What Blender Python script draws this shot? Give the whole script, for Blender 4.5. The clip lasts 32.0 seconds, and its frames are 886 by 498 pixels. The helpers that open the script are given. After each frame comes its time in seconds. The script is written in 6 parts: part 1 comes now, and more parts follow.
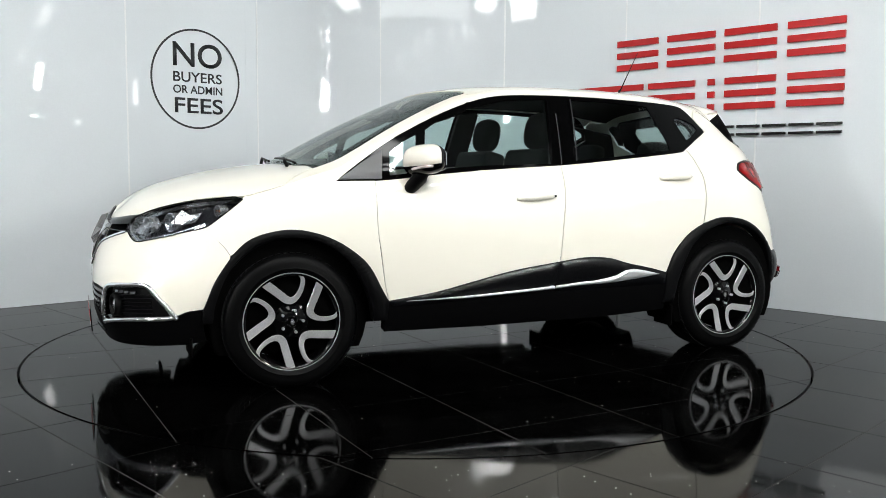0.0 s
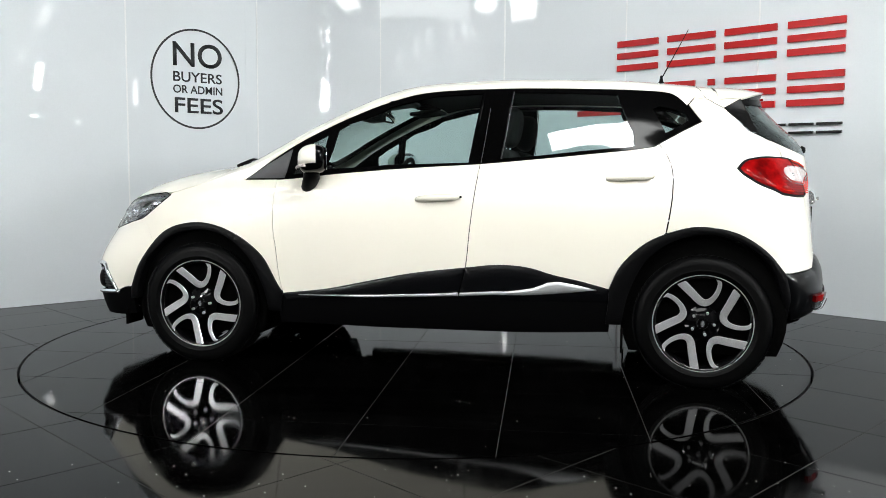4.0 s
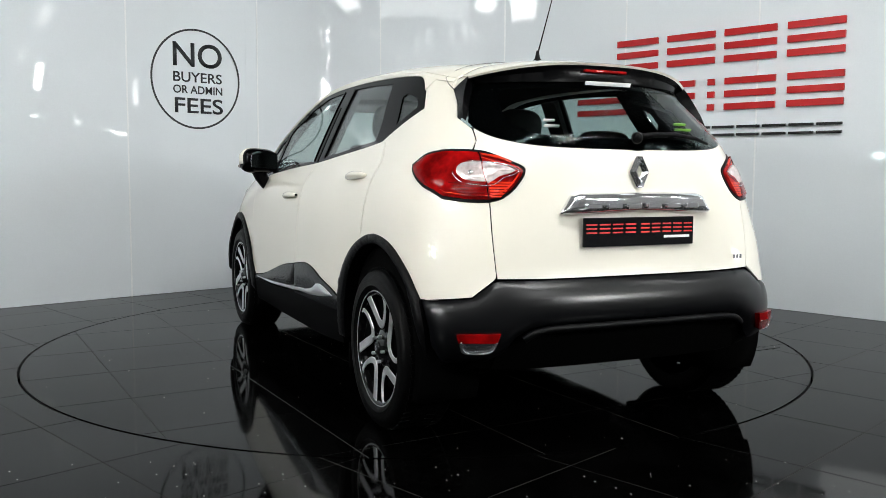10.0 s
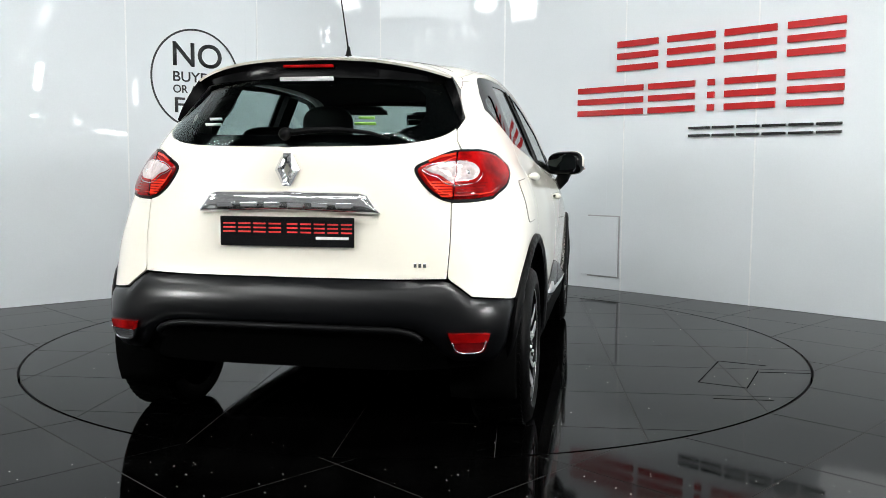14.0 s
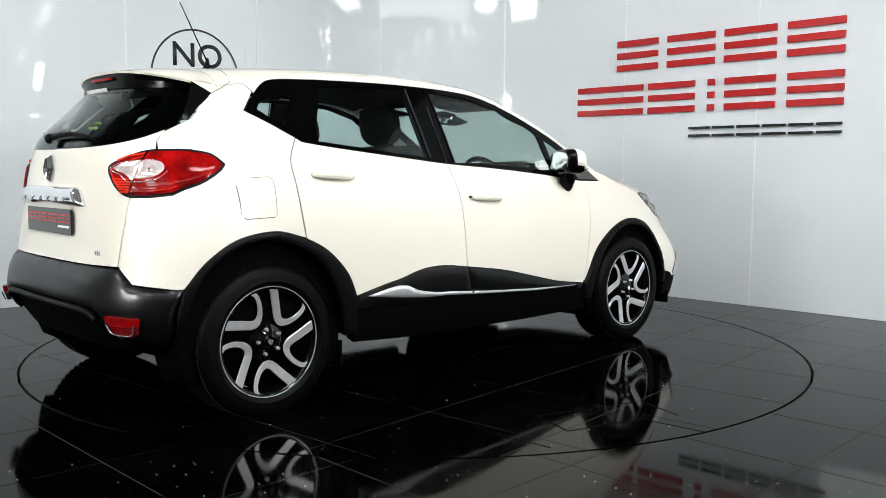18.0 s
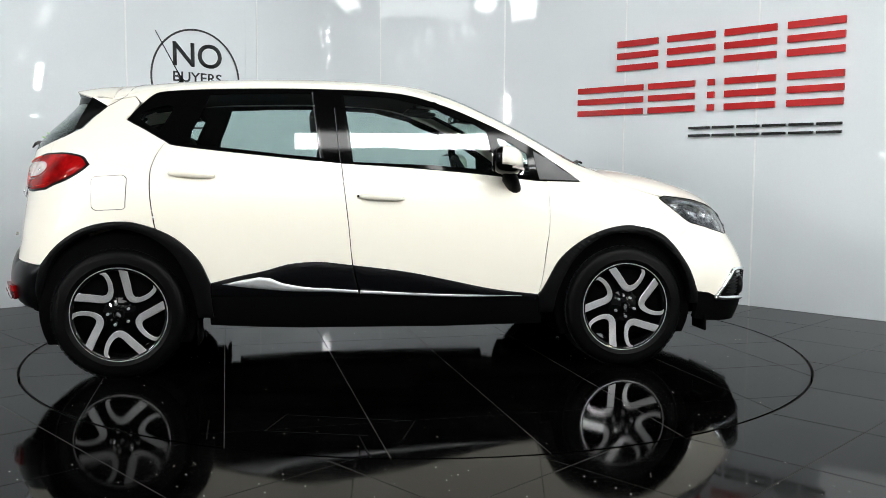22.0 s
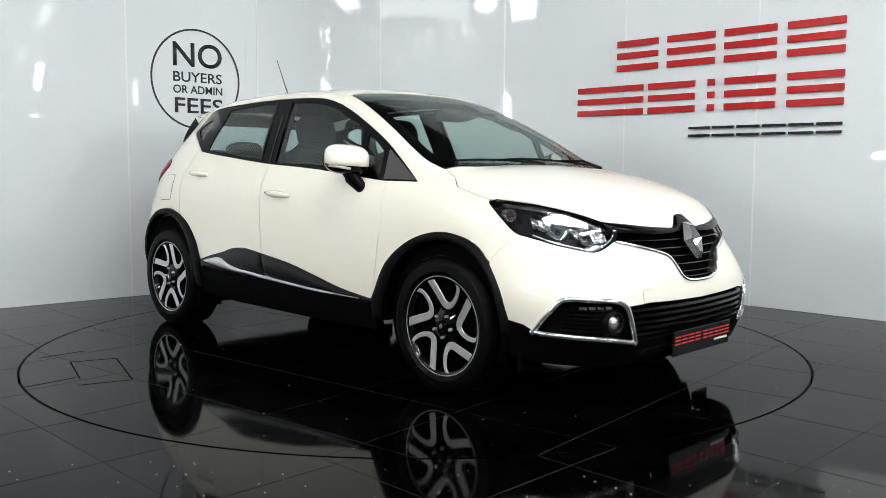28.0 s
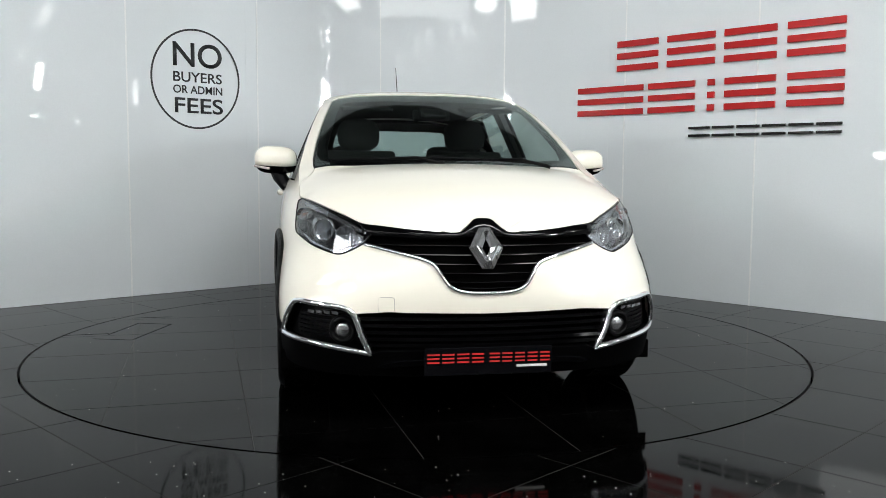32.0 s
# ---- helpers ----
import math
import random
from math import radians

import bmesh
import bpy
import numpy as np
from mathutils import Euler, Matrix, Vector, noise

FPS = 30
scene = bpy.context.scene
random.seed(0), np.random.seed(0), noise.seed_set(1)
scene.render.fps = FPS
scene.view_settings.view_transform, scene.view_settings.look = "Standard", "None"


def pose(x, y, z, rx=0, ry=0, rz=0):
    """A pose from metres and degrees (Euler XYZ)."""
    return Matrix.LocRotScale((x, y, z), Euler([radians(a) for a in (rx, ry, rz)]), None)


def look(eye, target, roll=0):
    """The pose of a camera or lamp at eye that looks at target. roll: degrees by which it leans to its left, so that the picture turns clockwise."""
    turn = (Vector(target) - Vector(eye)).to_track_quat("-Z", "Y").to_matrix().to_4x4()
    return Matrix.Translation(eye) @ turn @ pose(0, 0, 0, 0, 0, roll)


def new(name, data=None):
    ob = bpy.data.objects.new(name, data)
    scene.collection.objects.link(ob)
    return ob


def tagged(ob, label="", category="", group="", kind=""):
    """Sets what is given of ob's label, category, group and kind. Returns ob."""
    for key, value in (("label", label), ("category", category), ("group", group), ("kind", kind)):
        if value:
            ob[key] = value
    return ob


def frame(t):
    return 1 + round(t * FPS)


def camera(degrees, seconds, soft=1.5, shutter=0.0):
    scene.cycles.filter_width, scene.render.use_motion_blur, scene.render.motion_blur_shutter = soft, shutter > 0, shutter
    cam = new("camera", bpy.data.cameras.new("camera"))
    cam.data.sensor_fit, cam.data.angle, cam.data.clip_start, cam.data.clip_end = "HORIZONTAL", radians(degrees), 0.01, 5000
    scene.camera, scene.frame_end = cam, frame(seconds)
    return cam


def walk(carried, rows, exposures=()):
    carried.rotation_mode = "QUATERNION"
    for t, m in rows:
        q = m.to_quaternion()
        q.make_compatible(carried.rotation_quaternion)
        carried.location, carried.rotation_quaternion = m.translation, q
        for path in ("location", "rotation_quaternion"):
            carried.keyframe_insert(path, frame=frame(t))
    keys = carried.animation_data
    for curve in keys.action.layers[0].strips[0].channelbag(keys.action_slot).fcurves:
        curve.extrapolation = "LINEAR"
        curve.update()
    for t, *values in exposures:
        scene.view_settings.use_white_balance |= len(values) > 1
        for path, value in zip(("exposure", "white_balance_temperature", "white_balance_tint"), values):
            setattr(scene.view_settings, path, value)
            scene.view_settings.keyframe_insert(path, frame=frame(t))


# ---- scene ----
from mathutils.geometry import delaunay_2d_cdt

# ---- camera: stands still on a tripod before the turntable ----
CLIP = 32.0
cam = camera(54.33, CLIP, soft=0.8)
EYE = Vector((0.0, -5.268, 1.028))
AIM = EYE + Vector((0.02599, 0.99580, -0.08778))
walk(cam, [(0.0, look(EYE, AIM, 0.38)), (CLIP, look(EYE, AIM, 0.38))],
     exposures=[(0.0, 0.12), (3.0, 0.12), (6.0, 0.28), (8.0, 0.28), (9.0, 0.18), (10.0, -0.03), (11.0, 0.15), (13.0, 0.20), (14.0, 0.27), (17.0, 0.10), (19.0, 0.17), (21.0, 0.15), (23.0, 0.02), (24.0, 0.0), (25.0, 0.18), (28.0, 0.10), (29.0, -0.12), (31.0, -0.20), (32.0, -0.04)])

# ---- world: an indoor studio, the walls close it ----
world = bpy.data.worlds.new("studio_dark")
scene.world = world
world.use_nodes = True
world.node_tree.nodes["Background"].inputs[0].default_value = (0.5, 0.55, 0.6, 1)
world.node_tree.nodes["Background"].inputs[1].default_value = 0.02

TURN0, RATE = 201.72, -8.8528      # heading of the car at the start, degrees and degrees a second
DISC_R = 2.23
CAR_AT = (-0.2965, 0.0272)         # the car's middle on the turntable


# ---- materials ----
def material(name, colour, rough=0.5, metal=0.0, coat=0.0, grain=0.0, grain_size=40.0, bump=0.0, bump_size=200.0,
             emit=0.0, mottle=0.0, mottle_size=3.0, spec=0.5, rough_var=0.0):
    m = bpy.data.materials.new(name)
    m.use_nodes = True
    nt = m.node_tree
    b = nt.nodes["Principled BSDF"]
    b.inputs["Roughness"].default_value = rough
    b.inputs["Metallic"].default_value = metal
    b.inputs["Coat Weight"].default_value = coat
    b.inputs["Coat Roughness"].default_value = 0.03
    b.inputs["Specular IOR Level"].default_value = spec
    b.inputs["Base Color"].default_value = (*colour, 1)
    if emit:
        b.inputs["Emission Color"].default_value = (*colour, 1)
        b.inputs["Emission Strength"].default_value = emit
    geo = nt.nodes.new("ShaderNodeTexCoord")
    if grain or mottle:
        last = None
        for amount, size in ((mottle, mottle_size), (grain, grain_size)):
            if not amount:
                continue
            n = nt.nodes.new("ShaderNodeTexNoise")
            n.inputs["Scale"].default_value = size
            n.inputs["Detail"].default_value = 5
            nt.links.new(geo.outputs["Object"], n.inputs["Vector"])
            r = nt.nodes.new("ShaderNodeMapRange")
            r.inputs["From Min"].default_value, r.inputs["From Max"].default_value = 0.3, 0.7
            r.inputs["To Min"].default_value, r.inputs["To Max"].default_value = 1 - amount, 1 + amount
            nt.links.new(n.outputs["Fac"], r.inputs["Value"])
            if last:
                k = nt.nodes.new("ShaderNodeMath")
                k.operation = "MULTIPLY"
                nt.links.new(last, k.inputs[0])
                nt.links.new(r.outputs["Result"], k.inputs[1])
                last = k.outputs[0]
            else:
                last = r.outputs["Result"]
        v = nt.nodes.new("ShaderNodeVectorMath")
        v.operation = "SCALE"
        v.inputs[0].default_value = colour
        nt.links.new(last, v.inputs["Scale"])
        nt.links.new(v.outputs[0], b.inputs["Base Color"])
    if rough_var:
        n = nt.nodes.new("ShaderNodeTexNoise")
        n.inputs["Scale"].default_value = 2.5
        n.inputs["Detail"].default_value = 6
        nt.links.new(geo.outputs["Object"], n.inputs["Vector"])
        r = nt.nodes.new("ShaderNodeMapRange")
        r.inputs["From Min"].default_value, r.inputs["From Max"].default_value = 0.3, 0.7
        r.inputs["To Min"].default_value, r.inputs["To Max"].default_value = max(0.0, rough - rough_var), rough + rough_var
        nt.links.new(n.outputs["Fac"], r.inputs["Value"])
        nt.links.new(r.outputs["Result"], b.inputs["Roughness"])
    if bump:
        n = nt.nodes.new("ShaderNodeTexNoise")
        n.inputs["Scale"].default_value = bump_size
        n.inputs["Detail"].default_value = 3
        nt.links.new(geo.outputs["Object"], n.inputs["Vector"])
        bp = nt.nodes.new("ShaderNodeBump")
        bp.inputs["Strength"].default_value = bump
        bp.inputs["Distance"].default_value = 0.002
        nt.links.new(n.outputs["Fac"], bp.inputs["Height"])
        nt.links.new(bp.outputs[0], b.inputs["Normal"])
    return m


def glass(name, tint, gloss=0.035, rough=0.0, edge=0.9):
    """A clear sheet: it lets light through, tinted, and mirrors by Fresnel."""
    m = bpy.data.materials.new(name)
    m.use_nodes = True
    nt = m.node_tree
    nt.nodes.remove(nt.nodes["Principled BSDF"])
    t = nt.nodes.new("ShaderNodeBsdfTransparent")
    t.inputs["Color"].default_value = (*tint, 1)
    g = nt.nodes.new("ShaderNodeBsdfGlossy")
    g.inputs["Roughness"].default_value = rough
    f = nt.nodes.new("ShaderNodeLayerWeight")
    f.inputs["Blend"].default_value = 0.5
    p = nt.nodes.new("ShaderNodeMath")
    p.operation = "POWER"
    p.inputs[1].default_value = 5.0
    k = nt.nodes.new("ShaderNodeMath")
    k.operation = "MULTIPLY_ADD"
    k.inputs[1].default_value, k.inputs[2].default_value = edge, gloss
    mix = nt.nodes.new("ShaderNodeMixShader")
    nt.links.new(f.outputs["Facing"], p.inputs[0])
    nt.links.new(p.outputs[0], k.inputs[0])
    nt.links.new(k.outputs[0], mix.inputs[0])
    nt.links.new(t.outputs[0], mix.inputs[1])
    nt.links.new(g.outputs[0], mix.inputs[2])
    nt.links.new(mix.outputs[0], nt.nodes["Material Output"].inputs["Surface"])
    return m


M_PAINT = material("cream_white_paint", (0.84, 0.80, 0.70), 0.35, coat=1.0, mottle=0.012, mottle_size=2.0)
M_PLASTIC = material("black_grained_plastic", (0.0015, 0.0015, 0.0018), 0.42, spec=0.10, grain=0.15, grain_size=300, bump=0.25, bump_size=900, mottle=0.1)
M_SILL = material("black_sill_plastic", (0.0012, 0.0012, 0.0014), 0.6, spec=0.03, grain=0.15, grain_size=300, mottle=0.1)
M_BUMPER = material("dark_grey_satin_plastic", (0.0018, 0.0019, 0.0024), 0.23, spec=0.27, grain=0.1, grain_size=300, bump=0.12, bump_size=900, mottle=0.08)
M_REARBUMPER = material("satin_black_bumper", (0.0024, 0.0026, 0.0032), 0.28, spec=0.36, grain=0.1, grain_size=300, mottle=0.08)
M_GLOSS = material("gloss_black_trim", (0.0012, 0.0012, 0.0014), 0.08, spec=0.16, mottle=0.1)
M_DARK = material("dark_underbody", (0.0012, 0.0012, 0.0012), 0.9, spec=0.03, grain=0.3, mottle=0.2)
M_CHROME = material("polished_chrome", (0.88, 0.89, 0.91), 0.05, 0.9, mottle=0.03, mottle_size=20)
M_BRIGHT = material("bright_trim_metal", (0.74, 0.75, 0.77), 0.28, 0.7, mottle=0.04, mottle_size=20)
M_ALLOY = material("machined_alloy", (0.74, 0.74, 0.755), 0.30, 0.75, grain=0.08, grain_size=150, mottle=0.06, mottle_size=12)
M_RIMBLACK = material("gloss_black_rim", (0.0015, 0.0015, 0.0017), 0.05, spec=0.35, grain=0.2)
M_TYRE = material("tyre_rubber", (0.0015, 0.0015, 0.0016), 0.45, spec=0.075, grain=0.25, grain_size=60, bump=0.3, bump_size=500, mottle=0.15)
M_SPOILER = material("black_spoiler_plastic", (0.0014, 0.0014, 0.0016), 0.22, spec=0.07, mottle=0.1)
# grey that paints the highlight along the black window frame edges
M_FRAME_GLINT = material("window_frame_highlight", (0.035, 0.036, 0.038), 0.35, spec=0.3, grain=0.2, grain_size=60, mottle=0.4, mottle_size=7)
M_PILLAR = material("black_pillar_film", (0.0012, 0.0012, 0.0013), 0.06, spec=0.07, mottle=0.1)
M_GLASS = glass("tinted_window_glass", (0.86, 0.92, 0.91))
M_SCREEN = glass("windscreen_glass", (0.82, 0.88, 0.86), 0.03, 0.0, 0.6)
M_REARGLASS = glass("rear_window_glass", (0.72, 0.78, 0.77), 0.004, 0.02)
M_CLEAR = glass("clear_lamp_lens", (0.95, 0.96, 0.97), 0.05)
M_REDLENS = material("red_lamp_lens", (0.24, 0.0025, 0.003), 0.09, spec=0.13, coat=0.03, mottle=0.55, mottle_size=13, grain=0.15, grain_size=45, bump=0.25, bump_size=45)
M_REDBRIGHT = material("bright_red_ribbed_lens", (0.66, 0.030, 0.012), 0.10, spec=0.4, mottle=0.25, mottle_size=20)
M_REDDEEP = material("dark_red_lamp_lens", (0.17, 0.003, 0.004), 0.18, spec=0.35, mottle=0.3, mottle_size=25)
M_LAMPWHITE = material("clear_ribbed_lamp_insert", (0.66, 0.57, 0.56), 0.12, 0.35, grain=0.18, grain_size=60, mottle=0.18, mottle_size=25)
M_AMBER = material("amber_bulb_cover", (0.30, 0.10, 0.045), 0.25, grain=0.3, grain_size=60)
M_SILVER = material("silver_reflector", (0.58, 0.59, 0.61), 0.27, 0.9, grain=0.25, grain_size=60)
M_LAMPGREY = material("lamp_bezel_grey", (0.26, 0.262, 0.275), 0.14, 0.85, grain=0.4, grain_size=28, mottle=0.6, mottle_size=18)
M_LAMPDARK = material("black_lamp_bezel", (0.016, 0.016, 0.019), 0.16, spec=0.5, grain=0.2, grain_size=60, mottle=0.15)
M_SLAT = material("black_grille_slat", (0.0020, 0.0020, 0.0023), 0.14, spec=0.5, mottle=0.1)
M_SAIL = material("grey_grained_plastic", (0.045, 0.045, 0.048), 0.38, spec=0.45, grain=0.12, grain_size=300, bump=0.15, bump_size=900, mottle=0.1)
M_SEAT = material("dark_seat_fabric", (0.006, 0.0058, 0.0058), 0.9, grain=0.3, grain_size=250, bump=0.4, bump_size=700, mottle=0.15)
M_TRIM = material("charcoal_cabin_trim", (0.008, 0.008, 0.0085), 0.7, spec=0.12, grain=0.2, bump=0.2, bump_size=800, mottle=0.1)
M_LINER = material("dark_headliner", (0.010, 0.0097, 0.0093), 0.9, spec=0.05, grain=0.15, mottle=0.1)
M_MIRROR = material("mirror_glass", (0.9, 0.92, 0.93), 0.01, 1.0)
M_PLATE = material("black_plate_acrylic", (0.004, 0.004, 0.005), 0.1, coat=0.35, mottle=0.1)
M_REDPRINT = material("red_print", (0.62, 0.03, 0.03), 0.4, mottle=0.05, mottle_size=30)
M_WHITEPRINT = material("white_print", (0.78, 0.78, 0.78), 0.45, mottle=0.04, mottle_size=30)
M_GREENPRINT = material("green_print", (0.25, 0.55, 0.08), 0.45, mottle=0.04, mottle_size=30)
M_FLAPGREY = material("shut_line_shadow_seal", (0.05, 0.05, 0.05), 0.8, grain=0.2)

M_WALL = material("white_gloss_wall_panel", (0.73, 0.77, 0.80), 0.035, grain=0.012, grain_size=80, mottle=0.02, mottle_size=1.3,
                  bump=0.012, bump_size=4, rough_var=0.02)
M_JOINT = material("white_joint_strip", (0.80, 0.82, 0.83), 0.3, grain=0.04)
M_HATCH = material("grey_metal_edge_trim", (0.42, 0.43, 0.44), 0.4, 0.5, grain=0.06)
M_TILE = material("polished_black_porcelain", (0.0008, 0.0009, 0.0010), 0.072, spec=0.055, bump=0.012, bump_size=14)


def smear(m, film, least, most):
    """Wiped streaks and dull patches: a thin film of dust and an uneven polish."""
    nt = m.node_tree
    b = nt.nodes["Principled BSDF"]
    place = nt.nodes.new("ShaderNodeNewGeometry")
    mix = None
    for stretch, size, turn in (((1.0, 4.5, 1.0), 0.9, 0.5), ((3.5, 0.8, 1.0), 1.6, -0.3)):
        mp = nt.nodes.new("ShaderNodeMapping")
        mp.inputs["Scale"].default_value = stretch
        mp.inputs["Rotation"].default_value = (0, 0, turn)
        n = nt.nodes.new("ShaderNodeTexNoise")
        n.inputs["Scale"].default_value = size
        n.inputs["Detail"].default_value = 7
        n.inputs["Roughness"].default_value = 0.62
        nt.links.new(place.outputs["Position"], mp.inputs["Vector"])
        nt.links.new(mp.outputs[0], n.inputs["Vector"])
        if mix is None:
            mix = n.outputs["Fac"]
        else:
            k = nt.nodes.new("ShaderNodeMath")
            k.operation = "MULTIPLY"
            nt.links.new(mix, k.inputs[0])
            nt.links.new(n.outputs["Fac"], k.inputs[1])
            mix = k.outputs[0]
    r = nt.nodes.new("ShaderNodeMapRange")
    r.inputs["From Min"].default_value, r.inputs["From Max"].default_value = 0.16, 0.40
    r.inputs["To Min"].default_value, r.inputs["To Max"].default_value = least, most
    nt.links.new(mix, r.inputs["Value"])
    nt.links.new(r.outputs["Result"], b.inputs["Roughness"])
    r = nt.nodes.new("ShaderNodeMapRange")
    r.inputs["From Min"].default_value, r.inputs["From Max"].default_value = 0.20, 0.42
    r.inputs["To Min"].default_value, r.inputs["To Max"].default_value = film * 0.2, film
    nt.links.new(mix, r.inputs["Value"])
    v = nt.nodes.new("ShaderNodeVectorMath")
    v.operation = "SCALE"
    v.inputs[0].default_value = (1.0, 0.99, 0.97)
    nt.links.new(r.outputs["Result"], v.inputs["Scale"])
    nt.links.new(v.outputs[0], b.inputs["Base Color"])


smear(M_TILE, 0.0016, 0.035, 0.105)
M_GROUT = material("grey_grout", (0.030, 0.030, 0.029), 0.30, spec=0.05, grain=0.25, grain_size=60, mottle=0.25)
M_RING = material("black_turntable_gap", (0.003, 0.003, 0.003), 0.9, spec=0.02, grain=0.2)
M_SIGNRED = material("red_acrylic_sign", (0.46, 0.011, 0.012), 0.3, coat=0.15, spec=0.3, mottle=0.05)
M_SIGNBLACK = material("black_acrylic_sign", (0.008, 0.008, 0.009), 0.2, coat=0.5, mottle=0.1)
M_VINYL = material("black_vinyl_lettering", (0.016, 0.018, 0.02), 0.35, mottle=0.1)
M_HALL = material("grey_hall_paint", (0.24, 0.24, 0.245), 0.7, grain=0.1, mottle=0.2, mottle_size=0.7)
M_CEILING = material("dark_ceiling_paint", (0.06, 0.06, 0.062), 0.8, grain=0.1, mottle=0.15, mottle_size=0.7)
M_DUST = material("dust_specks", (0.75, 0.75, 0.72), 0.9, grain=0.1)
M_HOUSING = material("white_lamp_housing", (0.6, 0.6, 0.6), 0.5, mottle=0.05)


# ---- mesh helpers ----
def part(name, bm, mat, parent=None, label="", smooth=True):
    me = bpy.data.meshes.new(name)
    bm.normal_update()
    bm.to_mesh(me)
    bm.free()
    me.materials.append(mat)
    if smooth:
        me.polygons.foreach_set("use_smooth", [True] * len(me.polygons))
    ob = new(name, me)
    ob.parent = parent
    if label:
        tagged(ob, label)
    return ob


def empty(name, m=None):
    ob = new(name)
    ob.empty_display_size = 0.2
    if m is not None:
        ob.matrix_basis = m
    return ob


def add_box(bm, centre, size, bevel=0.0, m=None, segs=2):
    r = bmesh.ops.create_cube(bm, size=1.0)
    vs = r["verts"]
    for v in vs:
        v.co = Vector((v.co.x * size[0], v.co.y * size[1], v.co.z * size[2]))
    if bevel:
        es = list({e for v in vs for e in v.link_edges})
        o = bmesh.ops.bevel(bm, geom=es, offset=bevel, segments=segs, affect="EDGES", profile=0.6)
        vs = list({v for f in o["faces"] for v in f.verts} | {v for v in vs if v.is_valid})
    t = Matrix.Translation(centre) if m is None else Matrix.Translation(centre) @ m
    for v in vs:
        v.co = t @ v.co
    return vs


def lathe(bm, profile, axis="y", steps=48, m=None, closed=False):
    """profile: (radius, along) pairs, turned round the axis."""
    rings = []
    for i in range(steps):
        a = 2 * math.pi * i / steps
        ring = []
        for r, h in profile:
            c, s = r * math.cos(a), r * math.sin(a)
            p = Vector((c, h, s)) if axis == "y" else (Vector((h, c, s)) if axis == "x" else Vector((c, s, h)))
            ring.append(bm.verts.new(m @ p if m else p))
        rings.append(ring)
    n = len(profile)
    for i in range(steps):
        a, b = rings[i], rings[(i + 1) % steps]
        for j in range(n if closed else n - 1):
            k = (j + 1) % n
            bm.faces.new((a[j], a[k], b[k], b[j]))
    if not closed:
        for j in (0, n - 1):
            if profile[j][0] > 1e-5:
                bm.faces.new([rings[i][j] for i in range(steps)])
    bmesh.ops.recalc_face_normals(bm, faces=bm.faces)


def spline_eval(xs, ys):
    """A smooth curve through the points, without overshoot."""
    xs, ys = np.array(xs, float), np.array(ys, float)
    h, d = np.diff(xs), np.diff(ys) / np.diff(xs)
    m = np.zeros(len(xs))
    m[0], m[-1] = d[0], d[-1]
    for i in range(1, len(xs) - 1):
        if d[i - 1] * d[i] > 0:
            w1, w2 = 2 * h[i] + h[i - 1], h[i] + 2 * h[i - 1]
            m[i] = (w1 + w2) / (w1 / d[i - 1] + w2 / d[i])

    def f(x):
        x = np.asarray(x, float)
        i = np.clip(np.searchsorted(xs, x) - 1, 0, len(xs) - 2)
        t = np.clip((x - xs[i]) / h[i], -0.5, 1.5)
        t2, t3 = t * t, t * t * t
        return ((2 * t3 - 3 * t2 + 1) * ys[i] + (t3 - 2 * t2 + t) * h[i] * m[i]
                + (-2 * t3 + 3 * t2) * ys[i + 1] + (t3 - t2) * h[i] * m[i + 1])
    return f


def smooth_line(pts, n=6):
    """Catmull-Rom through the points of an open line."""
    p = np.array(pts, float)
    if len(p) < 3:
        return [tuple(q) for q in p]
    e = np.vstack([2 * p[0] - p[1], p, 2 * p[-1] - p[-2]])
    out = []
    for i in range(len(p) - 1):
        a, b, c, d = e[i:i + 4]
        for t in np.linspace(0, 1, n, endpoint=False):
            out.append(tuple(0.5 * (2 * b + (c - a) * t + (2 * a - 5 * b + 4 * c - d) * t * t + (3 * b - a - 3 * c + d) * t ** 3)))
    out.append(tuple(p[-1]))
    return out


def inside(poly, pts):
    poly, pts = np.asarray(poly), np.asarray(pts)
    x, y = pts[:, 0], pts[:, 1]
    r = np.zeros(len(pts), bool)
    j = len(poly) - 1
    for i in range(len(poly)):
        xi, yi = poly[i]
        xj, yj = poly[j]
        if yi != yj:
            r ^= ((yi > y) != (yj > y)) & (x < (xj - xi) * (y - yi) / (yj - yi) + xi)
        j = i
    return r


def tidy(poly, step):
    """Drops doubled points and divides long edges."""
    out = []
    p = [np.array(q, float) for q in poly]
    keep = [p[0]]
    for q in p[1:]:
        if np.hypot(*(q - keep[-1])) > 0.002:
            keep.append(q)
    if np.hypot(*(keep[0] - keep[-1])) < 0.002:
        keep.pop()
    for i, a in enumerate(keep):
        b = keep[(i + 1) % len(keep)]
        k = max(1, int(math.ceil(np.hypot(*(b - a)) / step)))
        out += [a + (b - a) * t / k for t in range(k)]
    return np.array(out)


def shrink(poly, d):
    """The outline moved inwards by d."""
    p = np.array(poly, float)
    area = 0.5 * np.sum(p[:, 0] * np.roll(p[:, 1], -1) - np.roll(p[:, 0], -1) * p[:, 1])
    s = 1 if area > 0 else -1
    e1, e2 = p - np.roll(p, 1, 0), np.roll(p, -1, 0) - p
    n1 = np.stack([-e1[:, 1], e1[:, 0]], 1) / (np.hypot(*e1.T)[:, None] + 1e-9)
    n2 = np.stack([-e2[:, 1], e2[:, 0]], 1) / (np.hypot(*e2.T)[:, None] + 1e-9)
    n = n1 + n2
    k = np.maximum(0.35, (n * n).sum(1) / 2)
    return p + s * d * n / k[:, None]


